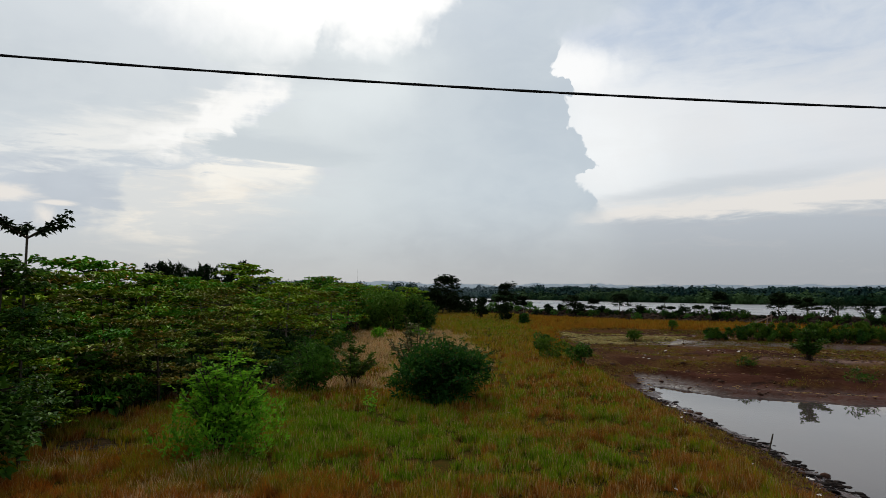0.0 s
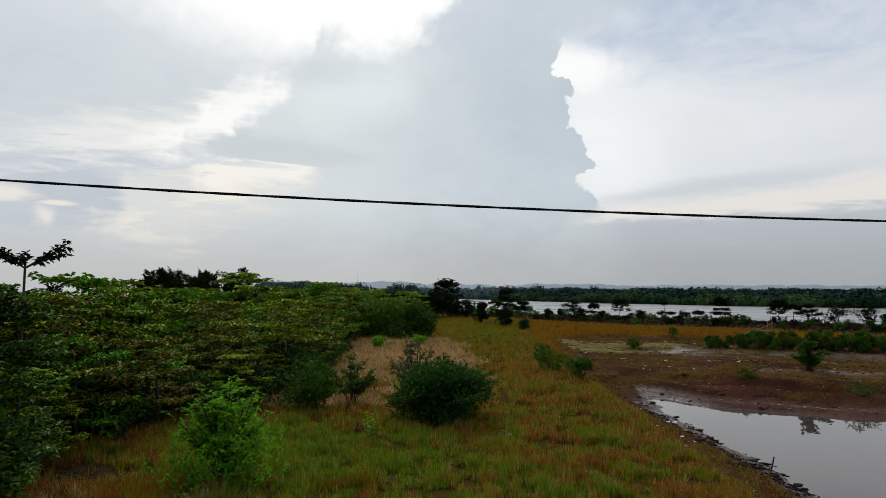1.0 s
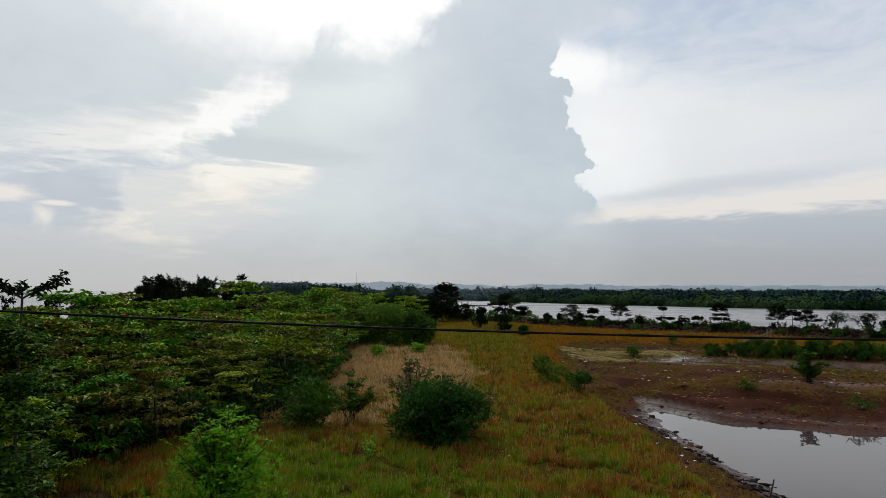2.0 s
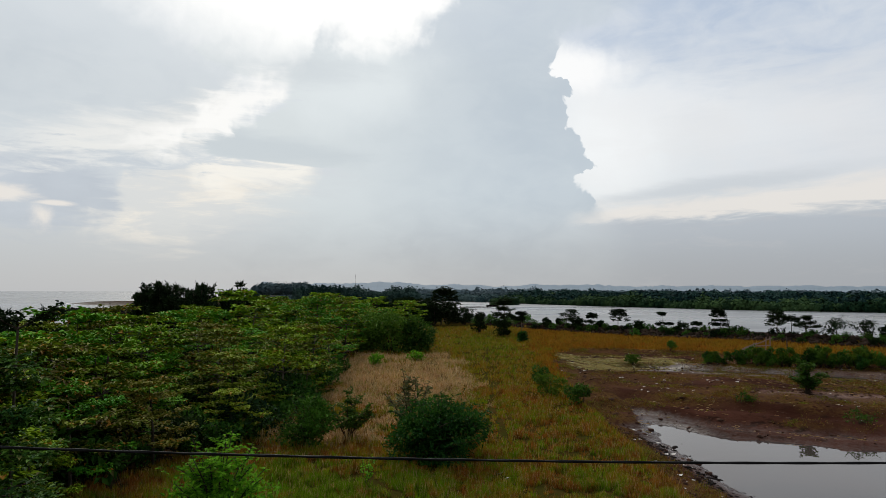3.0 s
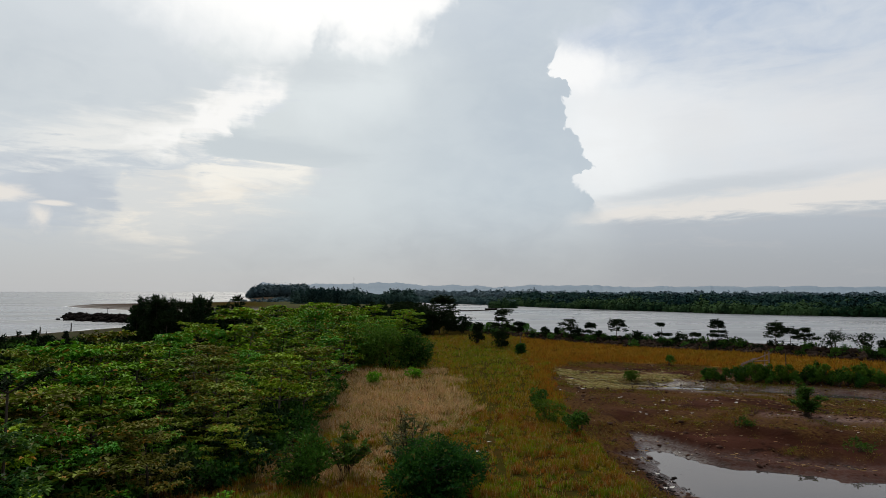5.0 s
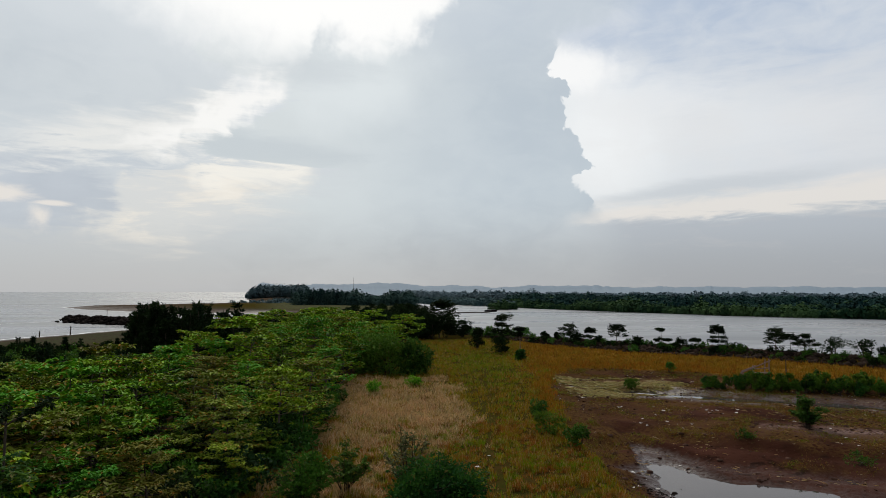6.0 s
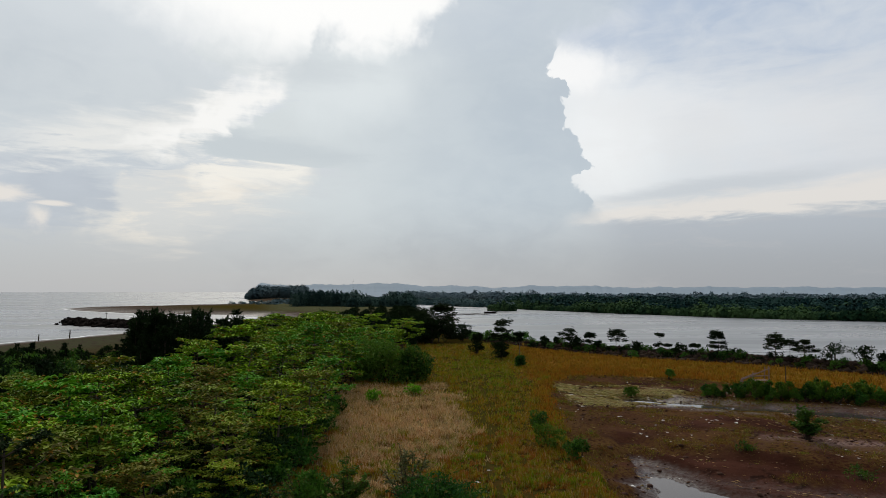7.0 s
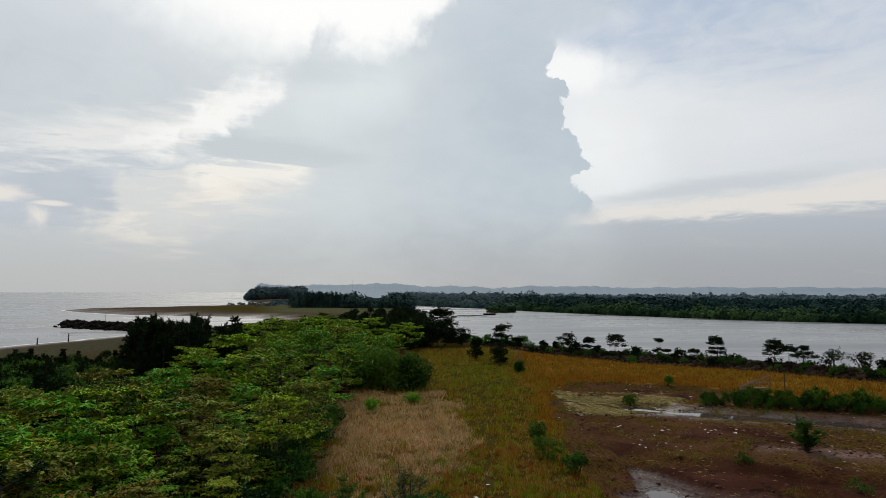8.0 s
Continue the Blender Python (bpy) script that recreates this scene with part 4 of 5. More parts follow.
def build_woods():
    taken = []
    cells = {}
    tries = 0
    for y0, y1, gap, kinds, base in ((17, 48, 2.9, near_kinds, 4.2), (48, 88, 3.9, mid_kinds, 5.0), (88, 142, 4.6, far_kinds, 5.4)):
        for k in range(9000):
            y = rng.uniform(y0, y1)
            x = rng.uniform(-0.74 * y - 4, float(edge_x(y)) - 0.6)
            if x < float(coast_x(y)) + 34 or (y > 60 and x < -58 + (y - 60) * 0.15):
                continue
            cell = (int(x // 5), int(y // 5))
            if any((x - a) ** 2 + (y - b) ** 2 < gap * gap for i in (-1, 0, 1) for j in (-1, 0, 1) for a, b in cells.get((cell[0] + i, cell[1] + j), ())):
                continue
            if y > 50 and x < -(0.42 if y < 72 else 0.30) * y + 7 * (float(fbm(x, y, 9, 29)) - 0.5):
                continue
            cells.setdefault(cell, []).append((x, y))
            inner = min(1.0, max(0.0, (float(edge_x(y)) - x) / 8))
            size = rng.uniform(0.56, 1.20) * (0.84 + 0.20 * inner)
            if y < 48:
                size *= 1.0 + 0.25 * max(0.0, (y - 32) / 16)
                size *= 1.0 + 0.36 * float(step(-x, 11.5, 15.0)) * float(step(-y, -36, -26))
            size *= 0.50 + 0.50 * float(step(x, -48, -22 - 0.06 * y))
            taken.append((x, y, size, kinds))
    first = {}
    for x, y, size, kinds in taken:
        k = int(rng.integers(0, len(kinds)))
        m = turned(x, y, rng.random() * 6.28, size, 0.05, rng.uniform(0.9, 1.1))
        key = (id(kinds), k)
        if key in first:
            copy_scaled(first[key], m)
            continue
        p = plant("almond_tree", *kinds[k], "low sea-almond tree with tiered broad green leaves", "tree", "trees of the woods")
        first[key] = p
        p.matrix_basis = m


build_woods()
for x, y, k, size in ((-14.9, 20.2, 0, 1.40), (-16.6, 23.0, 2, 1.42), (-14.8, 25.0, 4, 1.30), (-17.0, 28.0, 3, 1.36), (-15.0, 29.4, 1, 1.18), (-13.3, 22.0, 5, 0.62)):
    stand("almond_tree", near_kinds[k], x, y, "low sea-almond tree with tiered broad green leaves", "tree", "trees of the woods", size, 1.3 * k)
stand("almond_tree", almond_meshes(76, 5.9, 1.9, 820, 9, 0.21, M_THICKET, 0.16, 7, 0.09), -11.5, 16.9, "slender dark-green tree with a pale stem at the wood's corner", "tree", "trees of the woods")
stand("red_leaved_tree", almond_meshes(75, 4.2, 0.8, 40, 8, 0.24, M_RED, 0.8, 2), -22.3, 34, "slender tree with a few orange-red leaves on top", "tree")

# undergrowth along the front of the woods
under_kinds = [bush_meshes(60 + k, 1.7, 1.3, 620, 0.24, M_BUSH, 8, 0.5) for k in range(4)]
for k in range(70):
    y = 20 + 43 * (k + rng.random()) / 70
    x = float(edge_x(y)) - rng.uniform(0.2, 4.0)
    stand("undergrowth_shrub", under_kinds[k % 4], x, y, "low dark-green shrub under the almond trees", "bush", "undergrowth of the woods", rng.uniform(0.5, 1.15), rng.random() * 6)

# near-black scrub added below the crowns to deepen the shade in the gaps
gap_shade_kinds = [bush_meshes(210 + k, 2.3, 1.9, 700, 0.30, M_SCRUB, 9, 0.5, 0.3, 5, 0.10) for k in range(3)]
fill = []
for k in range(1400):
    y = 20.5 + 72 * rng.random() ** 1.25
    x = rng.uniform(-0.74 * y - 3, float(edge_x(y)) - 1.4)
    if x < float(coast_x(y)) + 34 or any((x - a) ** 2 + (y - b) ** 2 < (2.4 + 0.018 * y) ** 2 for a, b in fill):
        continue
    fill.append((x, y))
    stand("undergrowth_shrub", gap_shade_kinds[k % 3], x, y, "near-black scrub added to darken the gaps of the almond wood", "bush", "scrub inside the woods", rng.uniform(0.7, 1.15), rng.random() * 6)

for x, y, k, size in ((-15.6, 20.4, 0, 1.35), (-16.4, 22.4, 1, 1.55), (-14.6, 23.6, 2, 1.2), (-16.8, 25.0, 0, 1.6), (-14.2, 26.4, 1, 1.4), (-12.1, 17.5, 2, 1.25)):
    stand("undergrowth_shrub", under_kinds[k], x, y, "tall dark-green scrub at the front of the wood", "bush", "scrub inside the woods", size * 1.3, 2.1 * k)

# ---- single plants of the meadow and the shore ----


def build_flat_top():
    """One thin stem that forks into two level arms of leaves."""
    q = np.random.default_rng(70)
    v, f = [], []
    tube(v, f, (0, 0, 0), (-0.05, 0, 3.4), 0.055, 0.042, 7)
    tube(v, f, (-0.05, 0, 3.4), (0.0, 0, 6.5), 0.042, 0.032, 7)
    tips = []
    for end in ((-1.25, 0.15, 7.12), (1.30, -0.1, 7.10), (0.65, 0.8, 6.95), (-0.6, -0.7, 6.98), (-0.5, 0.7, 6.9)):
        a, b = np.array((0, 0, 6.5)), np.array(end)
        k = a * 0.55 + b * 0.45 + np.array((0, 0, 0.06))
        tube(v, f, a, k, 0.028, 0.02, 5)
        tube(v, f, k, b, 0.02, 0.008, 5)
        for t in q.uniform(0.25, 1.05, 13):
            tips.append(a + (b - a) * t + q.normal(0, 0.07, 3) + np.array((0, 0, 0.05)))
    tips = np.array(tips)
    at = np.repeat(tips, 7, 0)
    n = len(at)
    turn = q.random(n) * 6.283
    way = np.stack([np.cos(turn), np.sin(turn), q.normal(0.0, 0.45, n)], 1)
    ln = 0.19 * q.uniform(0.6, 1.25, n)
    # M_DARK here paints the backlit silhouette; the leaves themselves are green
    crown = leaves("crown", at, way, q.normal(0, 0.3, (n, 3)) + np.array((0, 0, 1)), ln, ln * 0.5, M_DARK)
    p = plant("almond_tree", mesh_from("trunk", v, f, M_BARK), crown, "tall thin sea-almond tree with one flat spreading tier", "tree")
    p.matrix_basis = turned(-11.75, 18.5, 0, 1.0)


build_flat_top()
round_bush = joined_crowns(bush_meshes(80, 2.9, 2.5, 7600, 0.19, M_BUSH, 36, 0.55, 0.3, 9, 0.12), spray_meshes(88, 3.5, 2.6, 34, 26, 0.20, M_BUSH, 0.4))
stand("round_bush", round_bush, 0.0, 29.6, "large dense dark-green bush on the meadow", "bush")
stand("sparse_bush", spray_meshes(81, 4.4, 1.5, 16, 40, 0.19, M_TWIGGY, 0.5, 0.2, 4), -1.3, 31.6, "thin greyish twiggy shrub behind the dense bush", "bush")
stand("leafy_shrub", joined_crowns(bush_meshes(82, 2.8, 1.5, 2600, 0.18, M_BUSH, 16, 0.5, 0.3, 7, 0.12), spray_meshes(89, 3.2, 1.6, 18, 24, 0.18, M_BUSH, 0.4)), -6.3, 32.0, "dark-green leafy shrub beside dry grass", "bush")
stand("leafy_shrub", spray_meshes(83, 3.3, 1.5, 15, 44, 0.19, M_MANGROVE, 0.45, 0.4, 4), -4.6, 33.6, "thin green shrub with bare lower stems", "bush")
stand("bright_shrub", joined_crowns(bush_meshes(84, 2.1, 2.2, 2600, 0.16, M_BRIGHT, 26, 0.5, 0.6, 10, 0.08), spray_meshes(86, 3.9, 1.5, 28, 46, 0.18, M_BRIGHT, 0.25, 0.3, 4)), -6.75, 20.4, "bright yellow-green upright shrub in the grass", "bush")
for x, y, h, r, s in ((7.6, 52.5, 1.8, 1.1, 85), (7.7, 46.8, 1.7, 1.4, 86), (9.0, 43.2, 1.5, 1.2, 87)):
    stand("meadow_bush", bush_meshes(s, h, r, 1100, 0.17, M_MANGROVE if s == 86 else M_BUSH, 7, 0.5), x, y, "low rounded green bush at the meadow edge", "bush", "bushes at the meadow edge")
stand("tiered_tree", almond_meshes(90, 7.9, 3.6, 900, 9, 0.46, M_DARK, 0.10, 8, 0.09), 0.0, 142, "tall dark tiered tree at the end of the woods", "tree")
for k, (x, y, h, r) in enumerate(((-6.1, 80.8, 5.6, 3.4), (-8.9, 82.7, 5.8, 3.2), (-3.2, 79.9, 4.6, 2.8))):
    stand("thicket_bush", bush_meshes(91 + k, h, r, 4200, 0.34, M_THICKET, 20, 0.5, 0.3, 6, 0.10), x, y, "tall dense green thicket at the end of the meadow", "bush", "thicket")
for k, (x, y, h, r) in enumerate(((6.6, 113.7, 4.9, 1.5), (9.9, 106.0, 3.2, 1.7), (11.8, 96.4, 1.8, 0.9))):
    stand("meadow_shrub", bush_meshes(96 + k, h, r, 1500, 0.30, M_DARK if k < 2 else M_BUSH, 14, 0.5), x, y, "dark-green shrub at the far end of the meadow", "bush", "far meadow shrubs")
for k, (x, y, h, r) in enumerate(((-6.3, 65.5, 1.5, 0.8), (-2.8, 70.5, 1.2, 0.9))):
    stand("meadow_shrub", bush_meshes(99 + k, h, r * 1.2, 420, 0.22, M_BRIGHT, 12, 0.5), x, y, "low light-green shrub in dry grass", "bush", "far meadow shrubs")
for k, (x, y, h, r, bare) in enumerate(((10.6, 110.5, 6.0, 1.9, 0.40), (13.7, 112.0, 3.7, 1.4, 0.75))):
    stand("meadow_tree", almond_meshes(230 + k, h, r * 1.1, 400, 8, 0.33, M_DARK, bare, 5 if k == 0 else 2, 0.09), x, y, "dark tiered tree on the grassy river bank", "tree", "trees at the meadow's end")

dark_kinds = [bush_meshes(200 + j, 5.8, 3.4, 1700, 0.42, M_DARK, 14, 0.5, 0.2, 6, 0.15, 0.42) for j in range(3)]
for k in range(38):
    x, y = rng.uniform(-44, -1.5), rng.uniform(136, 178)
    if k < 12:
        x, y = rng.uniform(-16, -1.5), rng.uniform(130, 156)
    stand("dark_tree", dark_kinds[k % 3], x, y, "dark broad tree where the woods meet the river", "tree", "trees by the river", rng.uniform(0.7, 1.05), rng.random() * 6)
spit = []
for k in range(900):
    y = rng.uniform(142, 330)
    x = rng.uniform(-0.24 * y, 6)
    if y > float(bank_y(x)) - 8 or x < float(coast_x(y)) + 50 or any((x - a) ** 2 + (y - b) ** 2 < 36 for a, b in spit):
        continue
    spit.append((x, y))
    stand("dark_tree", dark_kinds[k % 3], x, y, "dark low tree between the beach and the river", "tree", "trees by the river", rng.uniform(0.55, 0.95), rng.random() * 6)
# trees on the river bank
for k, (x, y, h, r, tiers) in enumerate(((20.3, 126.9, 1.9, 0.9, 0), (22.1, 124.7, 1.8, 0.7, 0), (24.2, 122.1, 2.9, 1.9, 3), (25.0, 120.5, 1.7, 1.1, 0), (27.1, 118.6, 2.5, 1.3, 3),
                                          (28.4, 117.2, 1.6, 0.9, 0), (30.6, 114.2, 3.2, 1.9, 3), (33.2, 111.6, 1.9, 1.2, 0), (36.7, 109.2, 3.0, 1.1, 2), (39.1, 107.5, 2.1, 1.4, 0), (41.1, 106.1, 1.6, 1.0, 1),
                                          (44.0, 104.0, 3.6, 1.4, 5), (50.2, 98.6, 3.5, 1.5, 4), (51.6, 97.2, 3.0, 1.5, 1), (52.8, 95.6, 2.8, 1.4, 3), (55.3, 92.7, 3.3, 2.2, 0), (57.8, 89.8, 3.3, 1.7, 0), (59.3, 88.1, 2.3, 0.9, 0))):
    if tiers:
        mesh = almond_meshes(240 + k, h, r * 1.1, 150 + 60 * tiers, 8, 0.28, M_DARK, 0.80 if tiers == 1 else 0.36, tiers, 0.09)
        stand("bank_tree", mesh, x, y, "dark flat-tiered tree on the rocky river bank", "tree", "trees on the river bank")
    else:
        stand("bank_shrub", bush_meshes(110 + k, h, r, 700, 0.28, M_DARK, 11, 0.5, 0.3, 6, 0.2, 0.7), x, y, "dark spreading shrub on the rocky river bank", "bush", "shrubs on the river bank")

low_kinds = [bush_meshes(170 + k, 1.3, 1.5, 320, 0.30, M_BUSH if k else M_DARK, 6, 0.5) for k in range(3)]
for k in range(110):
    x = 5 + 68 * (k + rng.random()) / 110
    stand("bank_shrub", low_kinds[k % 3], x, float(bank_y(x)) - rng.uniform(3, 8), "low dark scrub among the bank's rocks", "bush", "scrub on the river bank", rng.uniform(0.3, 0.95), rng.random() * 6)

for x, y in ((3.0, 149), (6.0, 152), (8.5, 147), (11.0, 144), (14.0, 140), (17.0, 135)):
    stand("bank_shrub", low_kinds[int(x) % 3], x, y, "dark scrub at the end of the meadow", "bush", "scrub on the river bank", rng.uniform(1.1, 1.6), rng.random() * 6)

# mangroves of the mud flat
stand("mangrove_sapling", spray_meshes(130, 3.4, 1.4, 18, 52, 0.24, M_MANGROVE, 0.35, 0.3, 4), 28.3, 51.2, "young mangrove standing alone on the mud", "tree")
stand("mangrove_shrub", bush_meshes(131, 1.5, 1.1, 600, 0.24, M_MANGROVE, 6, 0.45, 0.7), 20.8, 72.2, "low green mangrove shrub on the mud", "bush", "mangrove shrubs")
stand("mangrove_shrub", bush_meshes(132, 1.3, 0.8, 400, 0.24, M_BUSH, 5, 0.45, 0.7), 28.7, 83.0, "low green mangrove shrub on the mud", "bush", "mangrove shrubs")
for x, y, h, r in ((22.0, 48.2, 0.6, 0.8), (26.4, 42.2, 0.8, 1.1), (31.5, 45.0, 0.5, 0.7)):
    stand("mud_plant", bush_meshes(135, h, r, 260, 0.14, M_BUSH, 6, 0.5), x, y, "low dark weed clump on the mud", "weeds", "weed clumps on the mud")
hedge_kinds = [bush_meshes(140 + k, 2.2, 1.0, 560, 0.26, M_MANGROVE if k == 1 else M_BUSH, 7, 0.4, 1.1) for k in range(3)]
for k in range(84):
    t = k / 83
    x = 28.4 + 28 * t + rng.normal(0, 0.3)
    y = 71.9 - 0.30 * (x - 28.4) + rng.normal(0, 0.8)
    s = (0.6 if k < 8 else 0.80 + 0.35 * t) * rng.uniform(0.6, 1.2)
    p = stand("mangrove_shrub", hedge_kinds[k % 3], x, y, "upright green mangrove shrub in a dense row", "bush", "row of mangroves", s, rng.random() * 6)

# casuarinas towards the beach
pine_kinds = [conifer_meshes(150 + k, 8.4, 2.1, 1700, M_DARK) for k in range(3)]
for k in range(72):
    y = rng.uniform(76, 98)
    x = -rng.uniform(0.30, 0.46) * y
    stand("casuarina_tree", pine_kinds[k % 3], x, y, "dark feathery casuarina near the beach", "tree", "casuarinas near the beach", rng.uniform(0.62, 1.02), rng.random() * 6)
for k in range(36):
    y = rng.uniform(80, 100)
    x = -rng.uniform(0.46, 0.72) * y
    stand("casuarina_tree", pine_kinds[k % 3], x, y, "small dark casuarina behind the beach", "tree", "casuarinas near the beach", rng.uniform(0.24, 0.42), rng.random() * 6)


for x, y, tall, k in ((-27.2, 46.0, 1.22, 0), (-30.4, 46.2, 1.18, 1), (-25.2, 47.5, 1.02, 2), (-21.4, 46.0, 0.96, 0)):
    stand("casuarina_tree", pine_kinds[k], x, y, "slim dark casuarina standing above the almond wood", "tree", "casuarinas near the beach", 0.62, 1.7 * k, tall)

scrub_kinds = [bush_meshes(180 + k, 3.0, 2.1, 620, 0.42, (M_THICKET, M_SCRUB, M_SCRUB, M_BUSH)[k], 11, 0.5) for k in range(4)]
for k in range(230):
    y = rng.uniform(52, 114)
    x = -rng.uniform(0.40 if y < 90 else 0.30, 0.74) * y
    stand("beach_scrub", scrub_kinds[k % 4], x, y, "dark-green coastal shrub behind the beach", "bush", "scrub behind the beach", rng.uniform(0.5, 1.0) * (0.6 if y > 100 else 1.0), rng.random() * 6)
stand("yellow_sapling", spray_meshes(185, 1.6, 0.7, 4, 14, 0.15, M_BRIGHT, 0.55, 0.3, 2), -2.9, 25.8, "small yellow-green sapling in the meadow grass", "bush")


# ---- grass ----
def lushness(x, y):
    """Greener in the hollow of the meadow, drier at its rims."""
    hollow = np.exp(-((x + 4.0) / 6.5) ** 2 - ((y - 22.5) / 6.0) ** 2) + 0.55 * np.exp(-((x - 6.0) / 5.0) ** 2 - ((y - 92) / 24) ** 2)
    return np.clip(hollow + 0.25 * (fbm(x, y, 3.5, 101) - 0.5), 0, 1) - 0.5 * (1 - step(y, 14.5, 18.0))


def grass(name, material, points, tall, width, blades, label, seed, spread=0.12, lean=0.25):
    """Tufts of blades that splay from their middle, one triangle a blade."""
    g = np.random.default_rng(seed)
    n = len(points) * blades
    at = np.repeat(points, blades, 0)
    off = g.normal(0, spread, (n, 2))
    at = at + off
    z = zones(at[:, 0], at[:, 1])[0]
    vigour = 0.02 + 1.95 * fbm(points[:, 0], points[:, 1], 0.8, 44)
    hgt = np.repeat(tall * vigour * g.uniform(0.7, 1.15, len(points)), blades) * g.uniform(0.55, 1.15, n)
    hgt *= np.exp(-(np.hypot(off[:, 0], off[:, 1]) / (2.2 * spread)) ** 2)
    a = g.random(n) * 6.283
    w = width * g.uniform(0.6, 1.3, n)
    tilt = (g.normal(0, lean, (n, 2)) + off / spread * lean * 0.8) * hgt[:, None]
    foot = np.column_stack([at, z - 0.03])
    side = np.column_stack([np.cos(a) * w / 2, np.sin(a) * w / 2, 0 * a])
    tip = foot + np.column_stack([tilt, hgt + 0.03])
    verts = np.stack([foot - side, foot + side, tip], 1).reshape(-1, 3)
    me = quick_mesh(name, verts, np.arange(3 * n), 3, material)
    for key, share in (("tuft", g.random(len(points))), ("lush", lushness(points[:, 0], points[:, 1]))):
        me.attributes.new(key, "FLOAT", "POINT").data.foreach_set("value", np.repeat(share, 3 * blades).astype(np.float32))
    return tagged(new(name, me), label, "grass", kind="stuff")


def scatter(n, x0, x1, y0, y1, seed, keep):
    g = np.random.default_rng(seed)
    x, y = g.uniform(x0, x1, n), g.uniform(y0, y1, n)
    ok = g.random(n) < keep(x, y)
    return np.column_stack([x[ok], y[ok]])


def on_meadow(x, y):
    h, z = zones(x, y)
    ok = (1 - z["mud"]) * (1 - 0.9 * z["litter"]) * (1 - z["marsh"]) * (1 - z["sand"]) * (np.abs(x) < 0.75 * y + 3)
    trail = 1 - 0.9 * (np.abs(x - 1.2 - 0.053 * y - 0.3 * np.sin(y * 0.4)) < 0.3) * (y > 33) * (y < 88)
    return ok * trail * (0.12 + 0.88 * step(fbm(x, y, 0.8, 44), 0.36, 0.52)) * (0.4 + 0.6 * step(fbm(x, y, 3.0, 45), 0.3, 0.5)) * (1 - 0.68 * in_dry(x, y))


grass("meadow_grass_near", M_GRASS, scatter(26000, -18, 11, 12, 27, 1, on_meadow), 0.36, 0.034, 22, "knee-high meadow grass in green and rust-brown tufts", 2, 0.070, 0.20)
grass("meadow_grass_middle", M_GRASS, scatter(34000, -18, 12, 27, 52, 3, on_meadow), 0.36, 0.052, 15, "green and rust-brown meadow grass", 4, 0.085, 0.22)
grass("meadow_grass_far", M_GRASSFAR, scatter(24000, -14, 17, 52, 135, 11, on_meadow), 0.42, 0.10, 7, "green and rust-brown meadow grass towards the river", 12, 0.22, 0.3)
grass("russet_grass", M_RIM, scatter(5200, -14, -2, 12.5, 20, 16, lambda x, y: (1 - zones(x, y)[1]["litter"]) * step(fbm(x, y, 2.6, 93), 0.42, 0.55) * (np.abs(x) < 0.75 * y + 3)), 0.42, 0.034, 22, "russet dead grass in the foreground", 17, 0.09, 0.4)
grass("pale_dead_grass", M_DRY, scatter(1300, -11.5, -4.5, 13, 19.5, 111, lambda x, y: step(fbm(x, y, 1.7, 112), 0.50, 0.60)), 0.46, 0.03, 18, "pale dead grass tufts beside bare soil", 113, 0.09, 0.35)
grass("dry_grass", M_DRY, scatter(11000, -14, 6, 33, 80, 5, lambda x, y: in_dry(x, y) * (0.25 + 0.75 * step(fbm(x, y, 1.1, 44), 0.34, 0.5))), 0.55, 0.055, 16, "tall dry straw-coloured grass", 6, 0.15, 0.42)
grass("marsh_grass", M_MARSH, scatter(60000, 8, 80, 45, 165, 7, lambda x, y: zones(x, y)[1]["marsh"]), 0.45, 0.11, 6, "orange-yellow marsh grass along the river bank", 8, 0.3)
grass("rust_marsh_grass", M_RIM, scatter(26000, 8, 60, 45, 112, 14, lambda x, y: zones(x, y)[1]["marsh"] * (marsh_edge(x) - y > -7)), 0.45, 0.10, 6, "rust-orange marsh grass at the mud's rim", 15, 0.3)
grass("mud_weed", M_WEED, scatter(80000, 9, 60, 20, 92, 9, lambda x, y: zones(x, y)[1]["weed"] * step(fbm(x, y, 2.2, 71), 0.40, 0.56) * (1 - zones(x, y)[1]["shelf"])), 0.16, 0.06, 8, "low green and brown weeds on the mud", 10, 0.22, 0.6)


# dead sticks on the bare soil before the wood
stick_rng = np.random.default_rng(115)
for k in range(16):
    x, y = stick_rng.normal(-11.6, 1.3), stick_rng.normal(20.6, 1.3)
    a, ln = stick_rng.normal(0.1, 0.5), stick_rng.uniform(0.5, 1.5)
    v, f = [], []
    tip = (math.cos(a) * ln, math.sin(a) * ln, 0.10 * ln)
    tube(v, f, (0, 0, 0.03), (tip[0] * 0.5, tip[1] * 0.5 + 0.05 * ln, 0.07), 0.022, 0.018, 5)
    tube(v, f, (tip[0] * 0.5, tip[1] * 0.5 + 0.05 * ln, 0.07), tip, 0.018, 0.008, 5)
    twig = tagged(new("dead_stick", mesh_from("dead_stick", v, f, M_PALE_BARK)), "pale dead stick lying on bare soil", "stick", "dead sticks")
    twig.location = (x, y, ground_z(x, y))


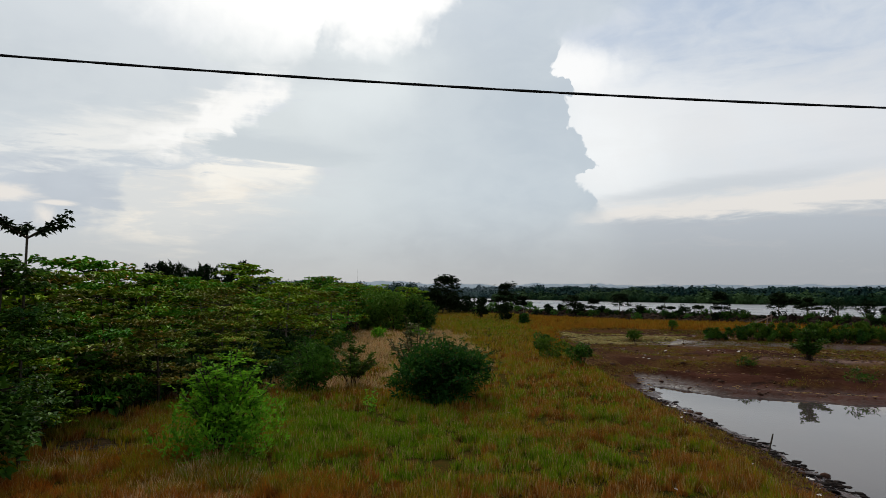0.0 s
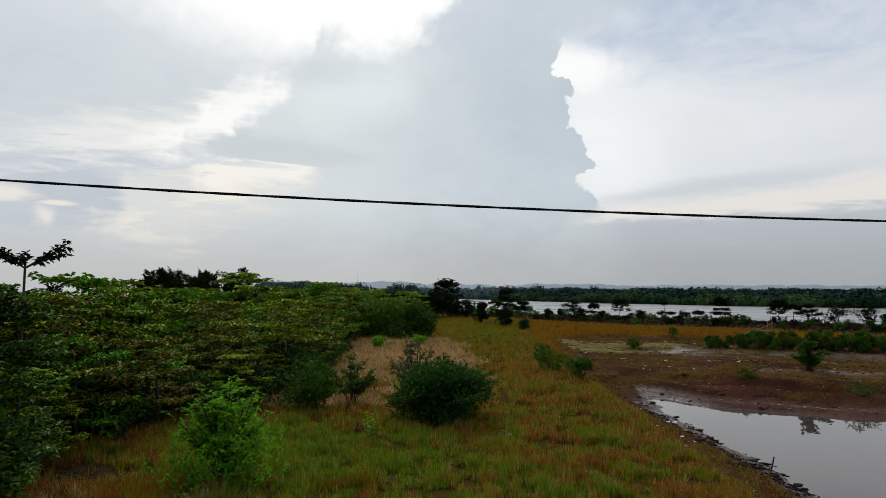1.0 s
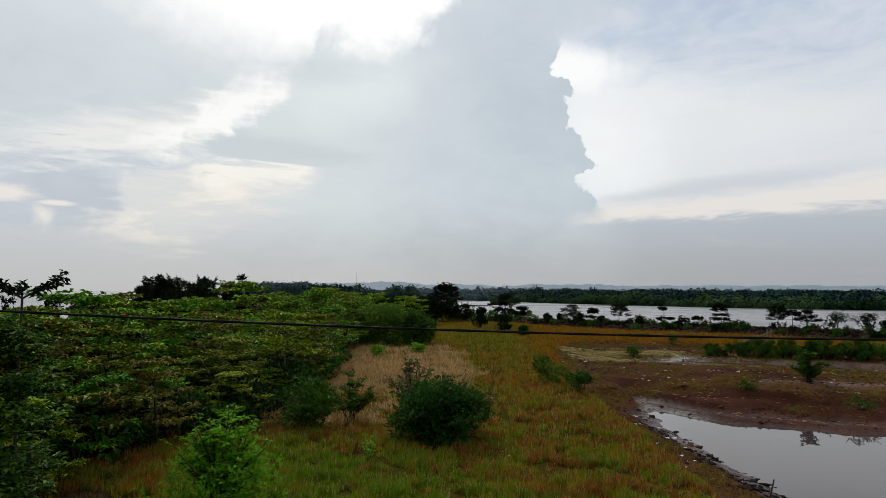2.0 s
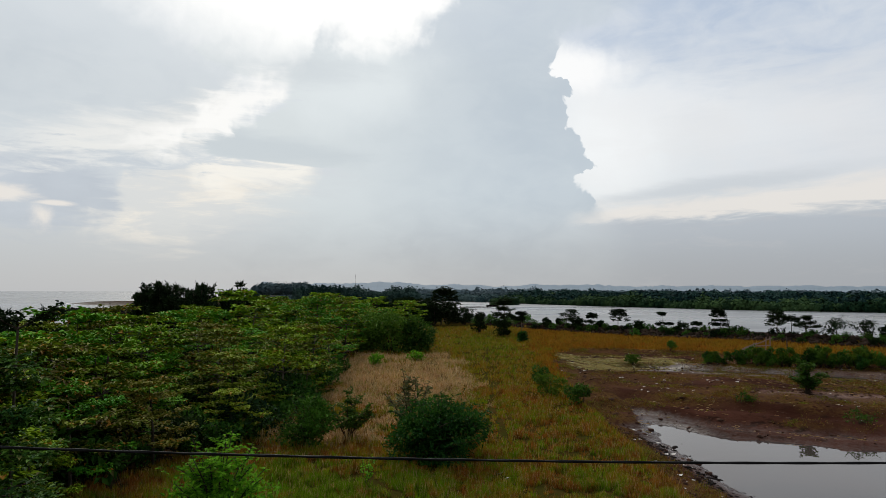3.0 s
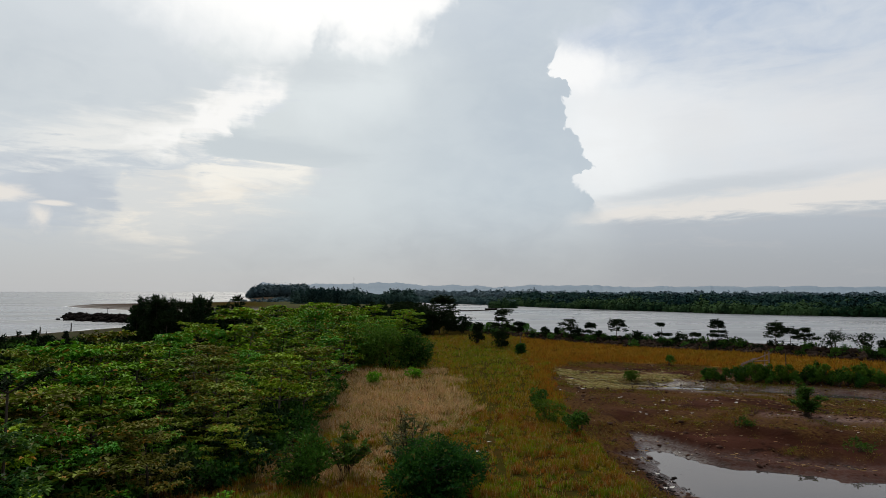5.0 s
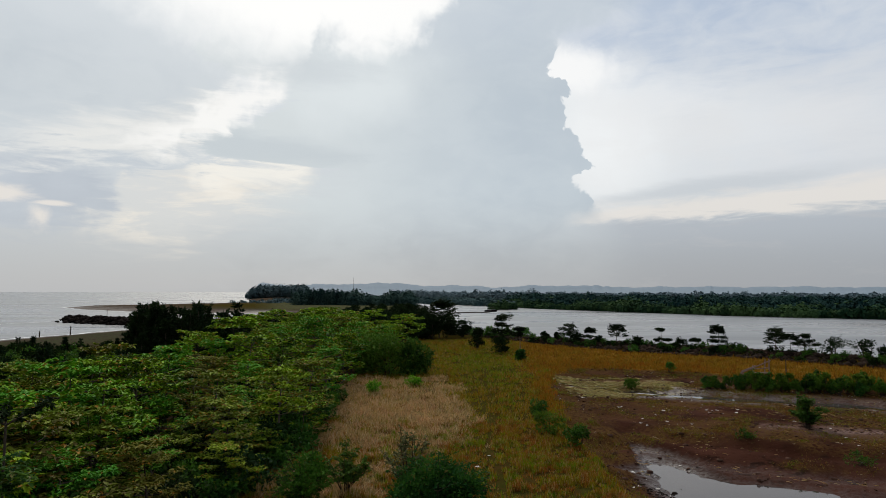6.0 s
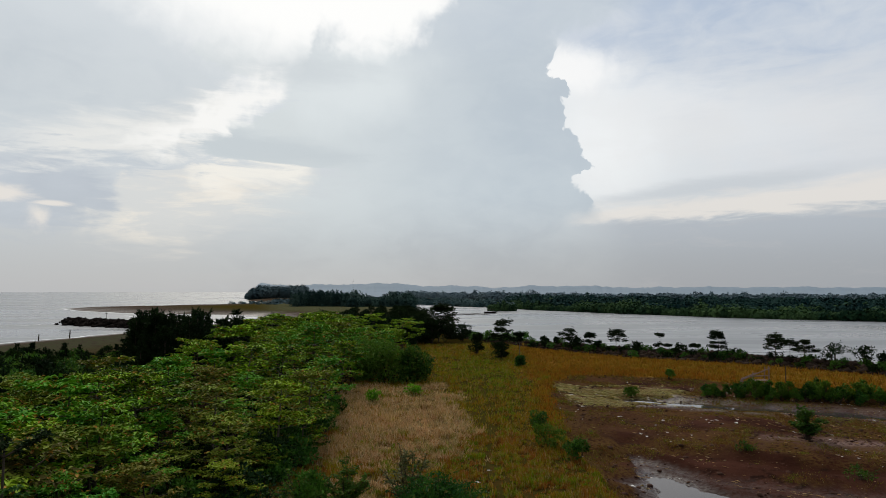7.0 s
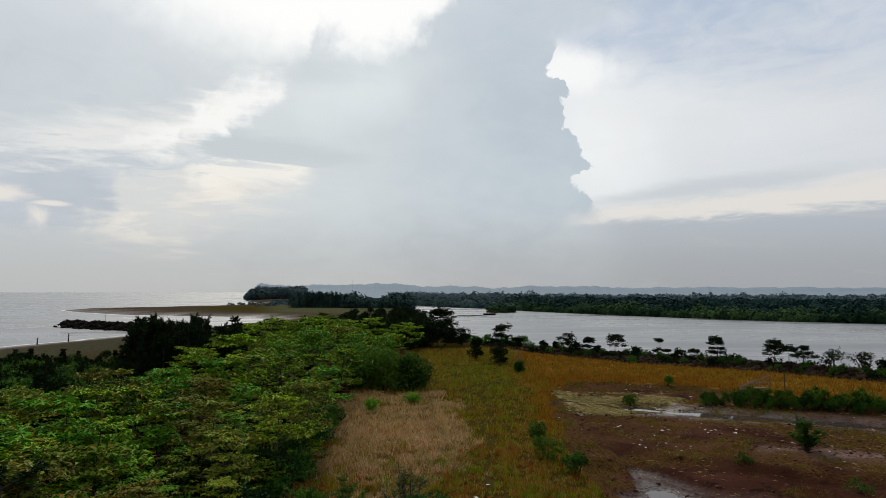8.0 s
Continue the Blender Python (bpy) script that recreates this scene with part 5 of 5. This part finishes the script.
# ---- rocks, litter, far woods ----
def rocks(name, at, size, seed, label, category="rocks", material=None, flat=0.72):
    """Many angular stones in one mesh."""
    g = np.random.default_rng(seed)
    bm = bmesh.new()
    bmesh.ops.create_icosphere(bm, subdivisions=1, radius=1)
    base = np.array([v.co[:] for v in bm.verts])
    face = np.array([[v.index for v in f.verts] for f in bm.faces])
    bm.free()
    n, k = len(at), len(base)
    size = np.asarray(size).reshape(-1, 1, 1) * g.uniform(0.6, 1.4, (n, 1, 3)) * np.array([1, 1, flat])
    q = base[None] * (1 + g.normal(0, 0.17, (n, k, 1)))
    a = g.random(n) * 6.283
    c, s = np.cos(a)[:, None], np.sin(a)[:, None]
    q = q * size
    q = np.stack([q[..., 0] * c - q[..., 1] * s, q[..., 0] * s + q[..., 1] * c, q[..., 2]], -1) + at[:, None, :]
    loops = (face[None] + (np.arange(n) * k)[:, None, None]).ravel()
    return tagged(new(name, quick_mesh(name, q, loops, 3, material or M_ROCK)), label, category, kind="stuff")


def line_rocks(n, ends, spread, seed, lift):
    g = np.random.default_rng(seed)
    t = g.random(n)
    p = np.array(ends[0])[None] * (1 - t[:, None]) + np.array(ends[1])[None] * t[:, None]
    off = g.normal(0, spread, (n, 2))
    z = SEA_Z + lift * np.maximum(0.1, 1 - np.hypot(off[:, 0], off[:, 1]) / (2.2 * spread))
    return np.column_stack([p + off, z])


g = np.random.default_rng(12)
bx = g.uniform(5, 95, 5200)
by = bank_y(bx) + g.uniform(-9.0, 1.5, 5200)
rocks("rock_embankment", np.column_stack([bx, by, zones(bx, by)[0] + 0.06]), 0.14 + 0.42 * g.random(5200) ** 2, 13, "dark rough rock embankment along the river", "embankment", M_BANKROCK)
rocks("rock_jetty", line_rocks(1100, ((-137.4, 245.5), (-80.0, 210.4)), 1.9, 14, 2.6), g.uniform(0.4, 0.95, 1100), 15, "dark rock jetty reaching into the sea", "jetty")

gx = scatter(2900, 9, 60, 18, 92, 16, lambda x, y: zones(x, y)[1]["mud"] * (zones(x, y)[0] > POND_Z + 0.05) * (0.15 + 0.85 * step(fbm(x, y, 6, 81), 0.45, 0.6)) * 0.7)
gx = np.vstack([gx, scatter(60, -8, 9, 14, 45, 17, lambda x, y: 0.6 + 0 * x)])


def build_litter():
    q = np.random.default_rng(18)
    n = len(gx)
    z = zones(gx[:, 0], gx[:, 1])[0] + 0.02
    s = 0.035 + 0.16 * q.random(n) ** 2
    quad = np.array([(-1, -0.6, 0), (0.9, -0.7, 0.15), (1, 0.6, 0.0), (-0.8, 0.7, 0.25)])
    v = quad[None] * s[:, None, None] * q.uniform(0.6, 1.3, (n, 4, 1))
    a = q.random(n) * 6.28
    c, d = np.cos(a)[:, None], np.sin(a)[:, None]
    v = np.stack([v[..., 0] * c - v[..., 1] * d, v[..., 0] * d + v[..., 1] * c, v[..., 2]], -1)
    v += np.column_stack([gx, z])[:, None, :]
    i = np.arange(n) * 4
    me = quick_mesh("litter", v, np.stack([i, i + 1, i + 2, i, i + 2, i + 3], 1), 3, M_LITTER)
    tagged(new("litter", me), "pale scraps of litter and shells strewn on the mud", "litter", kind="stuff")


build_litter()
cl = scatter(15000, 9, 60, 18, 90, 19, lambda x, y: zones(x, y)[1]["mud"] * (zones(x, y)[0] > POND_Z + 0.02) * (0.12 + 0.88 * step(fbm(x, y, 5, 83), 0.46, 0.6)) * 0.8)
rocks("mud_clods", np.column_stack([cl, zones(cl[:, 0], cl[:, 1])[0] + 0.01]), 0.035 + 0.17 * np.random.default_rng(25).random(len(cl)) ** 3, 26, "dark clods and stones on the mud", "clods", M_CLOD, 0.6)


q = np.random.default_rng(41)
dy = q.uniform(13, 46, 5200)
dx = 12.9 + 0.35 * np.sin(dy * 0.9) + q.normal(-0.2, 1.1, 5200)
dz = zones(dx, dy)[0]
ok = (dz < POND_Z + 0.5) & (dz > POND_Z - 0.06) & (fbm(dx, dy, 1.3, 97) > 0.46) & (dy < 36 + 4 * q.random(5200))
rocks("shore_debris", np.column_stack([dx, dy, np.maximum(dz, POND_Z) + 0.01])[ok], (0.03 + 0.17 * q.random(5200) ** 3)[ok], 42, "dark mats of mud and debris along the pond's edge", "debris", None, 0.13)


def straws(name, pts, seed, length, width, material, label):
    """Dead stalks lying flat."""
    w = np.random.default_rng(seed)
    n = len(pts)
    a = w.normal(0.1, 0.5, n)
    at = np.column_stack([pts, zones(pts[:, 0], pts[:, 1])[0] + 0.03])
    way = np.stack([np.cos(a), np.sin(a), 0.05 * w.random(n)], 1)
    ln = length * w.uniform(0.4, 1.3, n)
    me = leaves(name, at, way, np.tile((0, 0, 1.0), (n, 1)), ln, width * w.uniform(0.6, 1.4, n), material, 0.1)
    me.attributes.new("tuft", "FLOAT", "POINT").data.foreach_set("value", np.repeat(w.random(n), 4).astype(np.float32))
    tagged(new(name, me), label, "straw", kind="stuff")


straws("mud_straw", scatter(22000, 12, 60, 34, 92, 43, lambda x, y: zones(x, y)[1]["mud"] * (zones(x, y)[0] > POND_Z + 0.06) * (0.04 + step(np.abs(y - pond_edge(x) - 2.2 - 1.2 * np.sin(x * 0.5)), 0.7, 0.1) * 0.5 + 0.5 * step(fbm(x, y, 4.5, 87), 0.58, 0.68))), 44, 0.42, 0.055, M_DRY, "yellowish dead stalks strewn on the mud")
straws("shelf_straw", scatter(26000, 12.5, 28, 64, 81, 45, lambda x, y: zones(x, y)[1]["shelf"] * step(fbm(x, y * 1.8, 4.5, 88) - 0.10 * np.hypot((x - 19.5) / 6.0, (y - 71.5) / 4.5), 0.36, 0.44)), 46, 1.1, 0.22, M_SHELF, "pale yellow-green matted growth on the wet mud")


def foam_line(name, y0, y1, off, width, seed, label):
    """A broken line of foam along the sea's edge."""
    q = np.random.default_rng(seed)
    y = np.arange(y0, y1, 1.6)
    x = coast_x(y) + off + (fbm(coast_x(y), y, 18, 33) - 0.5) * -6 + (fbm(y, 0 * y, 7, seed) - 0.5) * 2.5
    w = width * np.clip(fbm(y, 0 * y + 9, 9, seed + 1) * 2.4 - 0.7, 0, 1)
    v, f = [], []
    for k in range(len(y)):
        v += [(x[k] - w[k], y[k], SEA_Z + 0.05), (x[k], y[k] + 0.4, SEA_Z + 0.09), (x[k] + w[k] * 0.6, y[k], SEA_Z + 0.05)]
        if k:
            a = 3 * k
            f += [(a - 3, a - 2, a + 1, a), (a - 2, a - 1, a + 2, a + 1)]
    tagged(new(name, mesh_from(name, v, f, M_FOAM)), label, "foam", kind="stuff")


foam_line("shore_foam", 90, 238, -0.5, 0.9, 61, "thin white line of foam on the beach")
foam_line("spit_foam", 335, 595, -1.5, 2.0, 62, "white foam along the sand spit")
foam_line("breaker", 150, 330, -62, 0.5, 63, "broken low breaker off the beach")


def far_wood(name, at, tall, wide, leaf, n, material, seed, label, slim=False, foot=0.30):
    """Distant woods: each tree a dome of leaf clumps that face outwards, or a slim spire."""
    q = np.random.default_rng(seed)
    k = len(at) * n
    t = np.repeat(np.asarray(at), n, 0)
    h = np.repeat(np.asarray(tall), n)
    w = np.repeat(np.asarray(wide), n)
    d = unit(q.normal(0, 1, (k, 3)))
    if slim:
        zz = 0.06 + 0.94 * q.random(k)
        r = w * (1.05 - zz) ** 0.6 * q.uniform(0.5, 1.0, k)
        p = np.column_stack([t + d[:, :2] * r[:, None], zz * h])
    else:
        lump = 1 + 0.22 * np.sin(d[:, 0] * 5 + t[:, 0]) * np.sin(d[:, 1] * 5 + t[:, 1]) + 0.12 * np.sin(9 * d[:, 2] + t[:, 0])
        r = q.uniform(0.72, 1.0, k) * lump
        p = np.column_stack([t + d[:, :2] * (w * r)[:, None], np.maximum(h * (foot + (1 - foot) * (0.35 + 0.65 * d[:, 2] * r)), 0.2)])
    p[:, 2] += SEA_Z
    ln = leaf * q.uniform(0.6, 1.4, k)
    side = unit(np.cross(d, q.normal(0, 1, (k, 3))))
    me = leaves(name, p, side + 0.3 * d, d + np.array([0, 0, 0.25]) + q.normal(0, 0.16, (k, 3)), ln, ln * (0.55 if slim else 0.95), material, 0.06)
    me.attributes.new("tone", "FLOAT", "POINT").data.foreach_set("value", np.repeat(q.random(len(at)), 4 * n).astype(np.float32))
    return tagged(new(name, me), label, "woods", kind="stuff")


def build_far_woods():
    q = np.random.default_rng(20)
    # low mangroves along the water
    x = q.uniform(30, 380, 1500)
    depth = q.exponential(13, len(x))
    y = far_y(x) - 4 + depth
    keep = (x < 0.74 * y + 10) & (x > 0.098 * y)
    x, y, depth = x[keep], y[keep], depth[keep]
    tall = (3.2 + 1.5 * step(depth, 0, 30)) * (0.60 + 0.85 * vnoise(x, y, 15, 58)) * q.uniform(0.75, 1.25, len(x))
    far_wood("far_mangrove_forest", np.column_stack([x, y]), tall, q.uniform(1.6, 3.4, len(x)), 1.15, 100, M_FARWOOD, 21, "dark-green mangrove forest across the river", False, 0.12)
    # taller forest behind
    x = q.uniform(30, 620, 2300)
    y = far_y(x) + 18 + q.uniform(0, 1, len(x)) ** 1.5 * 230
    keep = (x < 0.74 * y + 10) & (x > 0.100 * y + 4)
    x, y = x[keep], y[keep]
    behind = step(y - far_y(x), 15, 90)
    tall = (5.0 + 1.7 * behind) * (0.66 + 0.62 * vnoise(x, y, 26, 59)) * q.uniform(0.85, 1.15, len(x)) * np.where(q.random(len(x)) > 0.96, 1.22, 1.0)
    far_wood("far_hinterland_forest", np.column_stack([x, y]), tall, q.uniform(3.0, 6.4, len(x)), 1.45, 140, M_FARDEEP, 27, "deep green forest behind the mangroves", False, 0.42)
    spire = q.random(len(x)) > 0.93
    far_wood("far_emergent_trees", np.column_stack([x, y])[spire], tall[spire] * 1.06 + 0.3, q.uniform(0.9, 1.7, spire.sum()), 0.8, 60, M_FARDEEP, 28, "slim trees rising out of the far forest", True)
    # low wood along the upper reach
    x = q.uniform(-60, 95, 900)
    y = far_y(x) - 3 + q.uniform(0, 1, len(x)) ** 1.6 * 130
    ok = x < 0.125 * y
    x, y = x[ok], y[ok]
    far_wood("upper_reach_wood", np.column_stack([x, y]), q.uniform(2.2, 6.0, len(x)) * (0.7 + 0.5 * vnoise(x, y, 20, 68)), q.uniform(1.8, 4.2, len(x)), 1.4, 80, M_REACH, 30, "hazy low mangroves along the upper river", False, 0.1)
    # an islet of mangroves in the river
    x, y = 37.7 + q.normal(0, 3.2, 26), 404 + q.normal(0, 2.5, 26)
    far_wood("river_islet_mangroves", np.column_stack([x, y]), q.uniform(2.6, 5.2, 26), q.uniform(1.3, 2.4, 26), 1.0, 90, M_FARWOOD, 29, "small clump of mangroves standing in the river", False, 0.1)
    # casuarina belt and round thicket on the headland
    x = q.uniform(-104, -61, 250)
    y = q.uniform(452, 500, len(x))
    far_wood("headland_casuarinas", np.column_stack([x, y]), 12.2 * (0.78 + 0.3 * vnoise(x, y, 12, 60)) * q.uniform(0.86, 1.06, len(x)), q.uniform(1.4, 2.6, len(x)), 0.9, 120, M_FARPINE, 22, "dark casuarina wood on the headland", True)
    x = q.uniform(-66, -19, 170)
    y = q.uniform(440, 496, len(x))
    far_wood("headland_wood", np.column_stack([x, y]), 11.0 * (0.55 + 0.6 * vnoise(x, y, 11, 62)) * q.uniform(0.85, 1.1, len(x)), q.uniform(2.2, 4.6, len(x)), 1.25, 130, M_FARPINE, 25, "dark rounded trees on the headland by the river", False, 0.15)
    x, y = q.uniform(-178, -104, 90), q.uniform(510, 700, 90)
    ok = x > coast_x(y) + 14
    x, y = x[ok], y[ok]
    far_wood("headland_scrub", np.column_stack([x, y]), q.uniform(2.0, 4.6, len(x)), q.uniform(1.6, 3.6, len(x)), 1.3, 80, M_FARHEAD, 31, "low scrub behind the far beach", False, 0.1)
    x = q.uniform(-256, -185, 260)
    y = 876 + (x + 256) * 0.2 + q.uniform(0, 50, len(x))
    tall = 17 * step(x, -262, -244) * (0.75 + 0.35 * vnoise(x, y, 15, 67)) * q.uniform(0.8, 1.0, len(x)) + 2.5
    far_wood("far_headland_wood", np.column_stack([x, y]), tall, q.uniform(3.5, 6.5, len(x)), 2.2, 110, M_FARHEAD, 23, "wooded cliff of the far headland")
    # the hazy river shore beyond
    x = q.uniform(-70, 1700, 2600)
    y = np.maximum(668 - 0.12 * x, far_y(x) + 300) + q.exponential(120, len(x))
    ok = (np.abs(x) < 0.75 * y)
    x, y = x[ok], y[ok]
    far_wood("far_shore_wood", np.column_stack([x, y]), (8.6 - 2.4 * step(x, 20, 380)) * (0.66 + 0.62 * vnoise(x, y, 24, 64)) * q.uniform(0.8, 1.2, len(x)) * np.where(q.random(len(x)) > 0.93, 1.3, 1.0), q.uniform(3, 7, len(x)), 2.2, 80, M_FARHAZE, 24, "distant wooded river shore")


build_far_woods()


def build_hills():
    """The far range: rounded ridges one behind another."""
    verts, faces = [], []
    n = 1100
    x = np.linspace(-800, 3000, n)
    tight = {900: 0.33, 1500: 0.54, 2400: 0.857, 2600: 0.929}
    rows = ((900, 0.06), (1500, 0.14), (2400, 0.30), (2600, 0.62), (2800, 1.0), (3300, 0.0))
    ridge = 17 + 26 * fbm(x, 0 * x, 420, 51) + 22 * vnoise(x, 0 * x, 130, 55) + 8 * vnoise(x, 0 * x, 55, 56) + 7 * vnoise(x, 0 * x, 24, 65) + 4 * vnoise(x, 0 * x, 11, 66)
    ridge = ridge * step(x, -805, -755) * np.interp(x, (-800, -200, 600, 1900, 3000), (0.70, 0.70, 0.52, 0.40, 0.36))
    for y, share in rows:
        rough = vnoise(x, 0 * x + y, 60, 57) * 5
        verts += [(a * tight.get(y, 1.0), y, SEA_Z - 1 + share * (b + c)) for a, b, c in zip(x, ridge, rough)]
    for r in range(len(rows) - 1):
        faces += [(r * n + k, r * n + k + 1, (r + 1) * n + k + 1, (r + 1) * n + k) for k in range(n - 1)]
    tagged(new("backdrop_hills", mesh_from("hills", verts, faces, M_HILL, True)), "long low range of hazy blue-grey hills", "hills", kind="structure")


build_hills()


# ---- cable, posts, bamboo frame ----
def cable_point(t):
    return Vector((-2.965 + 6.23 * t, 4.307 + 0.46 * t, EYE + 1.566 - 0.228 * t - 0.13 * t * (1 - t)))


def build_cable():
    """A slack overhead cable of two twisted strands between its poles."""
    verts, faces = [], []
    pts = [cable_point(-3.13 + 7.2 * k / 1600) for k in range(1601)]
    for strand in (0, 1):
        last = None
        for k, p in enumerate(pts):
            a = k * 0.22 + strand * math.pi
            c = p + Vector((0, math.cos(a), math.sin(a))) * 0.0026
            n = len(verts)
            for j in range(6):
                b = 2 * math.pi * j / 6
                verts.append(tuple(c + Vector((0, math.cos(b), math.sin(b))) * 0.0072))
            if last is not None:
                for j in range(6):
                    faces.append((last + j, last + (j + 1) % 6, n + (j + 1) % 6, n + j))
            last = n
    tagged(new("overhead_cable", mesh_from("overhead_cable", verts, faces, M_CABLE, True)), "thin black twisted overhead cable hanging in a slack line", "cable")
    for t in (-3.13, 4.07):
        p = cable_point(t)
        root = tagged(new("utility_pole"), "plain grey wooden pole holding the overhead cable", "pole", "poles of the cable")
        z = ground_z(p.x, p.y)
        root.location = (p.x, p.y, z)
        v, f = [], []
        tube(v, f, (0, 0, -0.3), (0, 0, p.z - z - 0.02), 0.14, 0.10, 10)
        new("shaft", mesh_from("shaft", v, f, M_BARK)).parent = root
        v, f = [], []
        tube(v, f, (0, 0, p.z - z - 0.03), (0, 0, p.z - z + 0.10), 0.05, 0.03, 8)
        new("insulator", mesh_from("insulator", v, f, M_PALE_BARK)).parent = root


build_cable()


def post(name, x, y, height, r, material, label, tilt=(0.1, 0.0)):
    v, f = [], []
    z = ground_z(x, y)
    tube(v, f, (0, 0, -0.25), (tilt[0] * height, tilt[1] * height, height * 0.6), r, r * 0.9, 7)
    tube(v, f, (tilt[0] * height, tilt[1] * height, height * 0.58), (tilt[0] * 1.4 * height, tilt[1] * height, height), r * 0.9, r * 0.7, 7)
    ob = tagged(new(name, mesh_from(name, v, f, material)), label, "post")
    ob.location = (x, y, z)
    return ob


post("mud_stake", 12.4, 25.6, 0.75, 0.035, M_BARK, "dark wooden stake stuck in the mud", (0.25, 0.0))


def build_bamboo_frame():
    root = tagged(new("bamboo_frame"), "weathered grey bamboo landing stage with a sloping rail", "landing stage")
    root.location = (37.2, 77.5, ground_z(37.2, 77.5))
    poles = (((-2.6, 0, -0.2), (-2.4, 0, 1.1)), ((1.9, 0, -0.2), (1.9, 0, 3.0)), ((-0.6, 0.6, -0.2), (-0.5, 0.5, 1.9)), ((-2.8, 0, 0.7), (2.2, 0.1, 2.7)),
             ((-2.7, 0.2, 0.5), (1.9, 0.2, 0.75)), ((-1.4, 0.2, 1.3), (1.9, 0.2, 1.5)), ((-2.3, 0.0, 0.15), (2.0, 0.2, 0.35)), ((-2.4, 0.5, 0.9), (-0.2, 0.1, 1.9)),
             ((1.7, 1.2, -0.2), (1.75, 1.0, 2.8)), ((-0.4, 0.1, 0.6), (2.0, 0.1, 0.1)))
    for a, b in poles:
        v, f = [], []
        a, b = Vector(a) * 0.72, Vector(b) * 0.72
        tube(v, f, a, b, 0.075, 0.06, 7)
        new("pole", mesh_from("pole", v, f, M_BAMBOO)).parent = root
    for k in range(9):
        v, f = [], []
        x = -0.4 + 0.27 * k
        tube(v, f, (x * 0.72, -0.3, 0.50), (x * 0.72 + 0.03, 0.65, 0.53), 0.05, 0.045, 6)
        new("slat", mesh_from("slat", v, f, M_BAMBOO)).parent = root


build_bamboo_frame()
post("marsh_pole", 40.8, 78.0, 2.2, 0.06, M_BARK, "thin dark pole standing in the marsh grass", (0.0, 0.0))


def build_boat():
    """A low river boat with a roof on posts."""
    root = tagged(new("river_boat"), "dark low wooden boat with a flat roof on the river", "boat")
    root.location = (28.2, 362, SEA_Z)
    v = [(x * 3.4, y * (1.0 if abs(x) < 0.9 else 0.25) * w, z) for x in (-1.0, -0.6, 0.6, 1.0) for y, w, z in ((-1, 0.7, -0.2), (1, 0.7, -0.2), (1, 1.0, 0.75 + 0.25 * abs(x)), (-1, 1.0, 0.75 + 0.25 * abs(x)))]
    f = [(4 * k + j, 4 * k + (j + 1) % 4, 4 * k + 4 + (j + 1) % 4, 4 * k + 4 + j) for k in range(3) for j in (0, 1, 3)] + [(0, 3, 2, 1), (12, 13, 14, 15)]
    v2 = [(x, y, z) for z in (0.45, 0.5) for x, y in ((-2.0, -0.8), (2.0, -0.8), (2.0, 0.8), (-2.0, 0.8))]
    f2 = [(0, 1, 2, 3), (7, 6, 5, 4)] + [(k, (k + 1) % 4, 4 + (k + 1) % 4, 4 + k) for k in range(4)]
    new("hull", mesh_from("hull", v, f, M_ROCK)).parent = root
    new("deck", mesh_from("deck", v2, f2, M_BARK)).parent = root
    v3 = [(a * 1.0, b * 1.15, c + 1.75 + (0.12 if abs(b) < 0.1 else 0)) for a, b, c in v2]
    new("roof", mesh_from("roof", v3, f2, M_BARK)).parent = root
    for a in (-1.7, 1.7):
        for b in (-0.7, 0.7):
            q, g4 = [], []
            tube(q, g4, (a, b, 0.5), (a, b, 2.25), 0.05, 0.05, 5)
            new("post", mesh_from("post", q, g4, M_BARK)).parent = root


build_boat()


def build_sandbar():
    """A thin dark bar of mud that breaks the river's surface."""
    v, f = [], []
    for k, x in enumerate(np.linspace(6, 27, 40)):
        w = 1.6 * math.sin(math.pi * k / 39) ** 0.5 + 0.05
        y = 344 + 0.16 * (x - 6) + 1.5 * math.sin(x * 0.7)
        v += [(x, y - w, SEA_Z - 0.1), (x, y, SEA_Z + 0.32 * w), (x, y + w, SEA_Z - 0.1)]
        if k:
            a = 3 * k
            f += [(a - 3, a, a + 1, a - 2), (a - 2, a + 1, a + 2, a - 1)]
    tagged(new("mud_bar", mesh_from("mud_bar", v, f, M_ROCK, True)), "thin dark mud bar in the river", "mud bar", kind="structure")


build_sandbar()


def build_mast(x, y, height, r, label):
    root = tagged(new("mast"), label, "mast")
    root.location = (x, y, max(ground_z(x, y), SEA_Z - 0.3))
    v, f = [], []
    tube(v, f, (0, 0, 0), (0, 0, height), r, r * 0.5, 5)
    new("shaft", mesh_from("shaft", v, f, M_BARK)).parent = root
    v, f = [], []
    tube(v, f, (-r * 5, 0, height * 0.9), (r * 5, 0, height * 0.9), r * 0.6, r * 0.6, 5)
    new("crossarm", mesh_from("crossarm", v, f, M_BARK)).parent = root


for bx0, by0, bh in ((-97.9, 162.6, 1.6), (-94.8, 170.6, 2.2)):
    post("beach_post", bx0, by0, bh, 0.16, M_BARK, "short weathered post on the beach", (0.03, 0.0))
build_mast(-60.2, 461.7, 19, 0.09, "thin tall mast on the wooded headland")
build_mast(-118.6, 236.4, 5.2, 0.10, "slim marker pole on the rock jetty")
build_mast(-137.4, 245.5, 2.8, 0.16, "short dark marker post at the jetty's end")
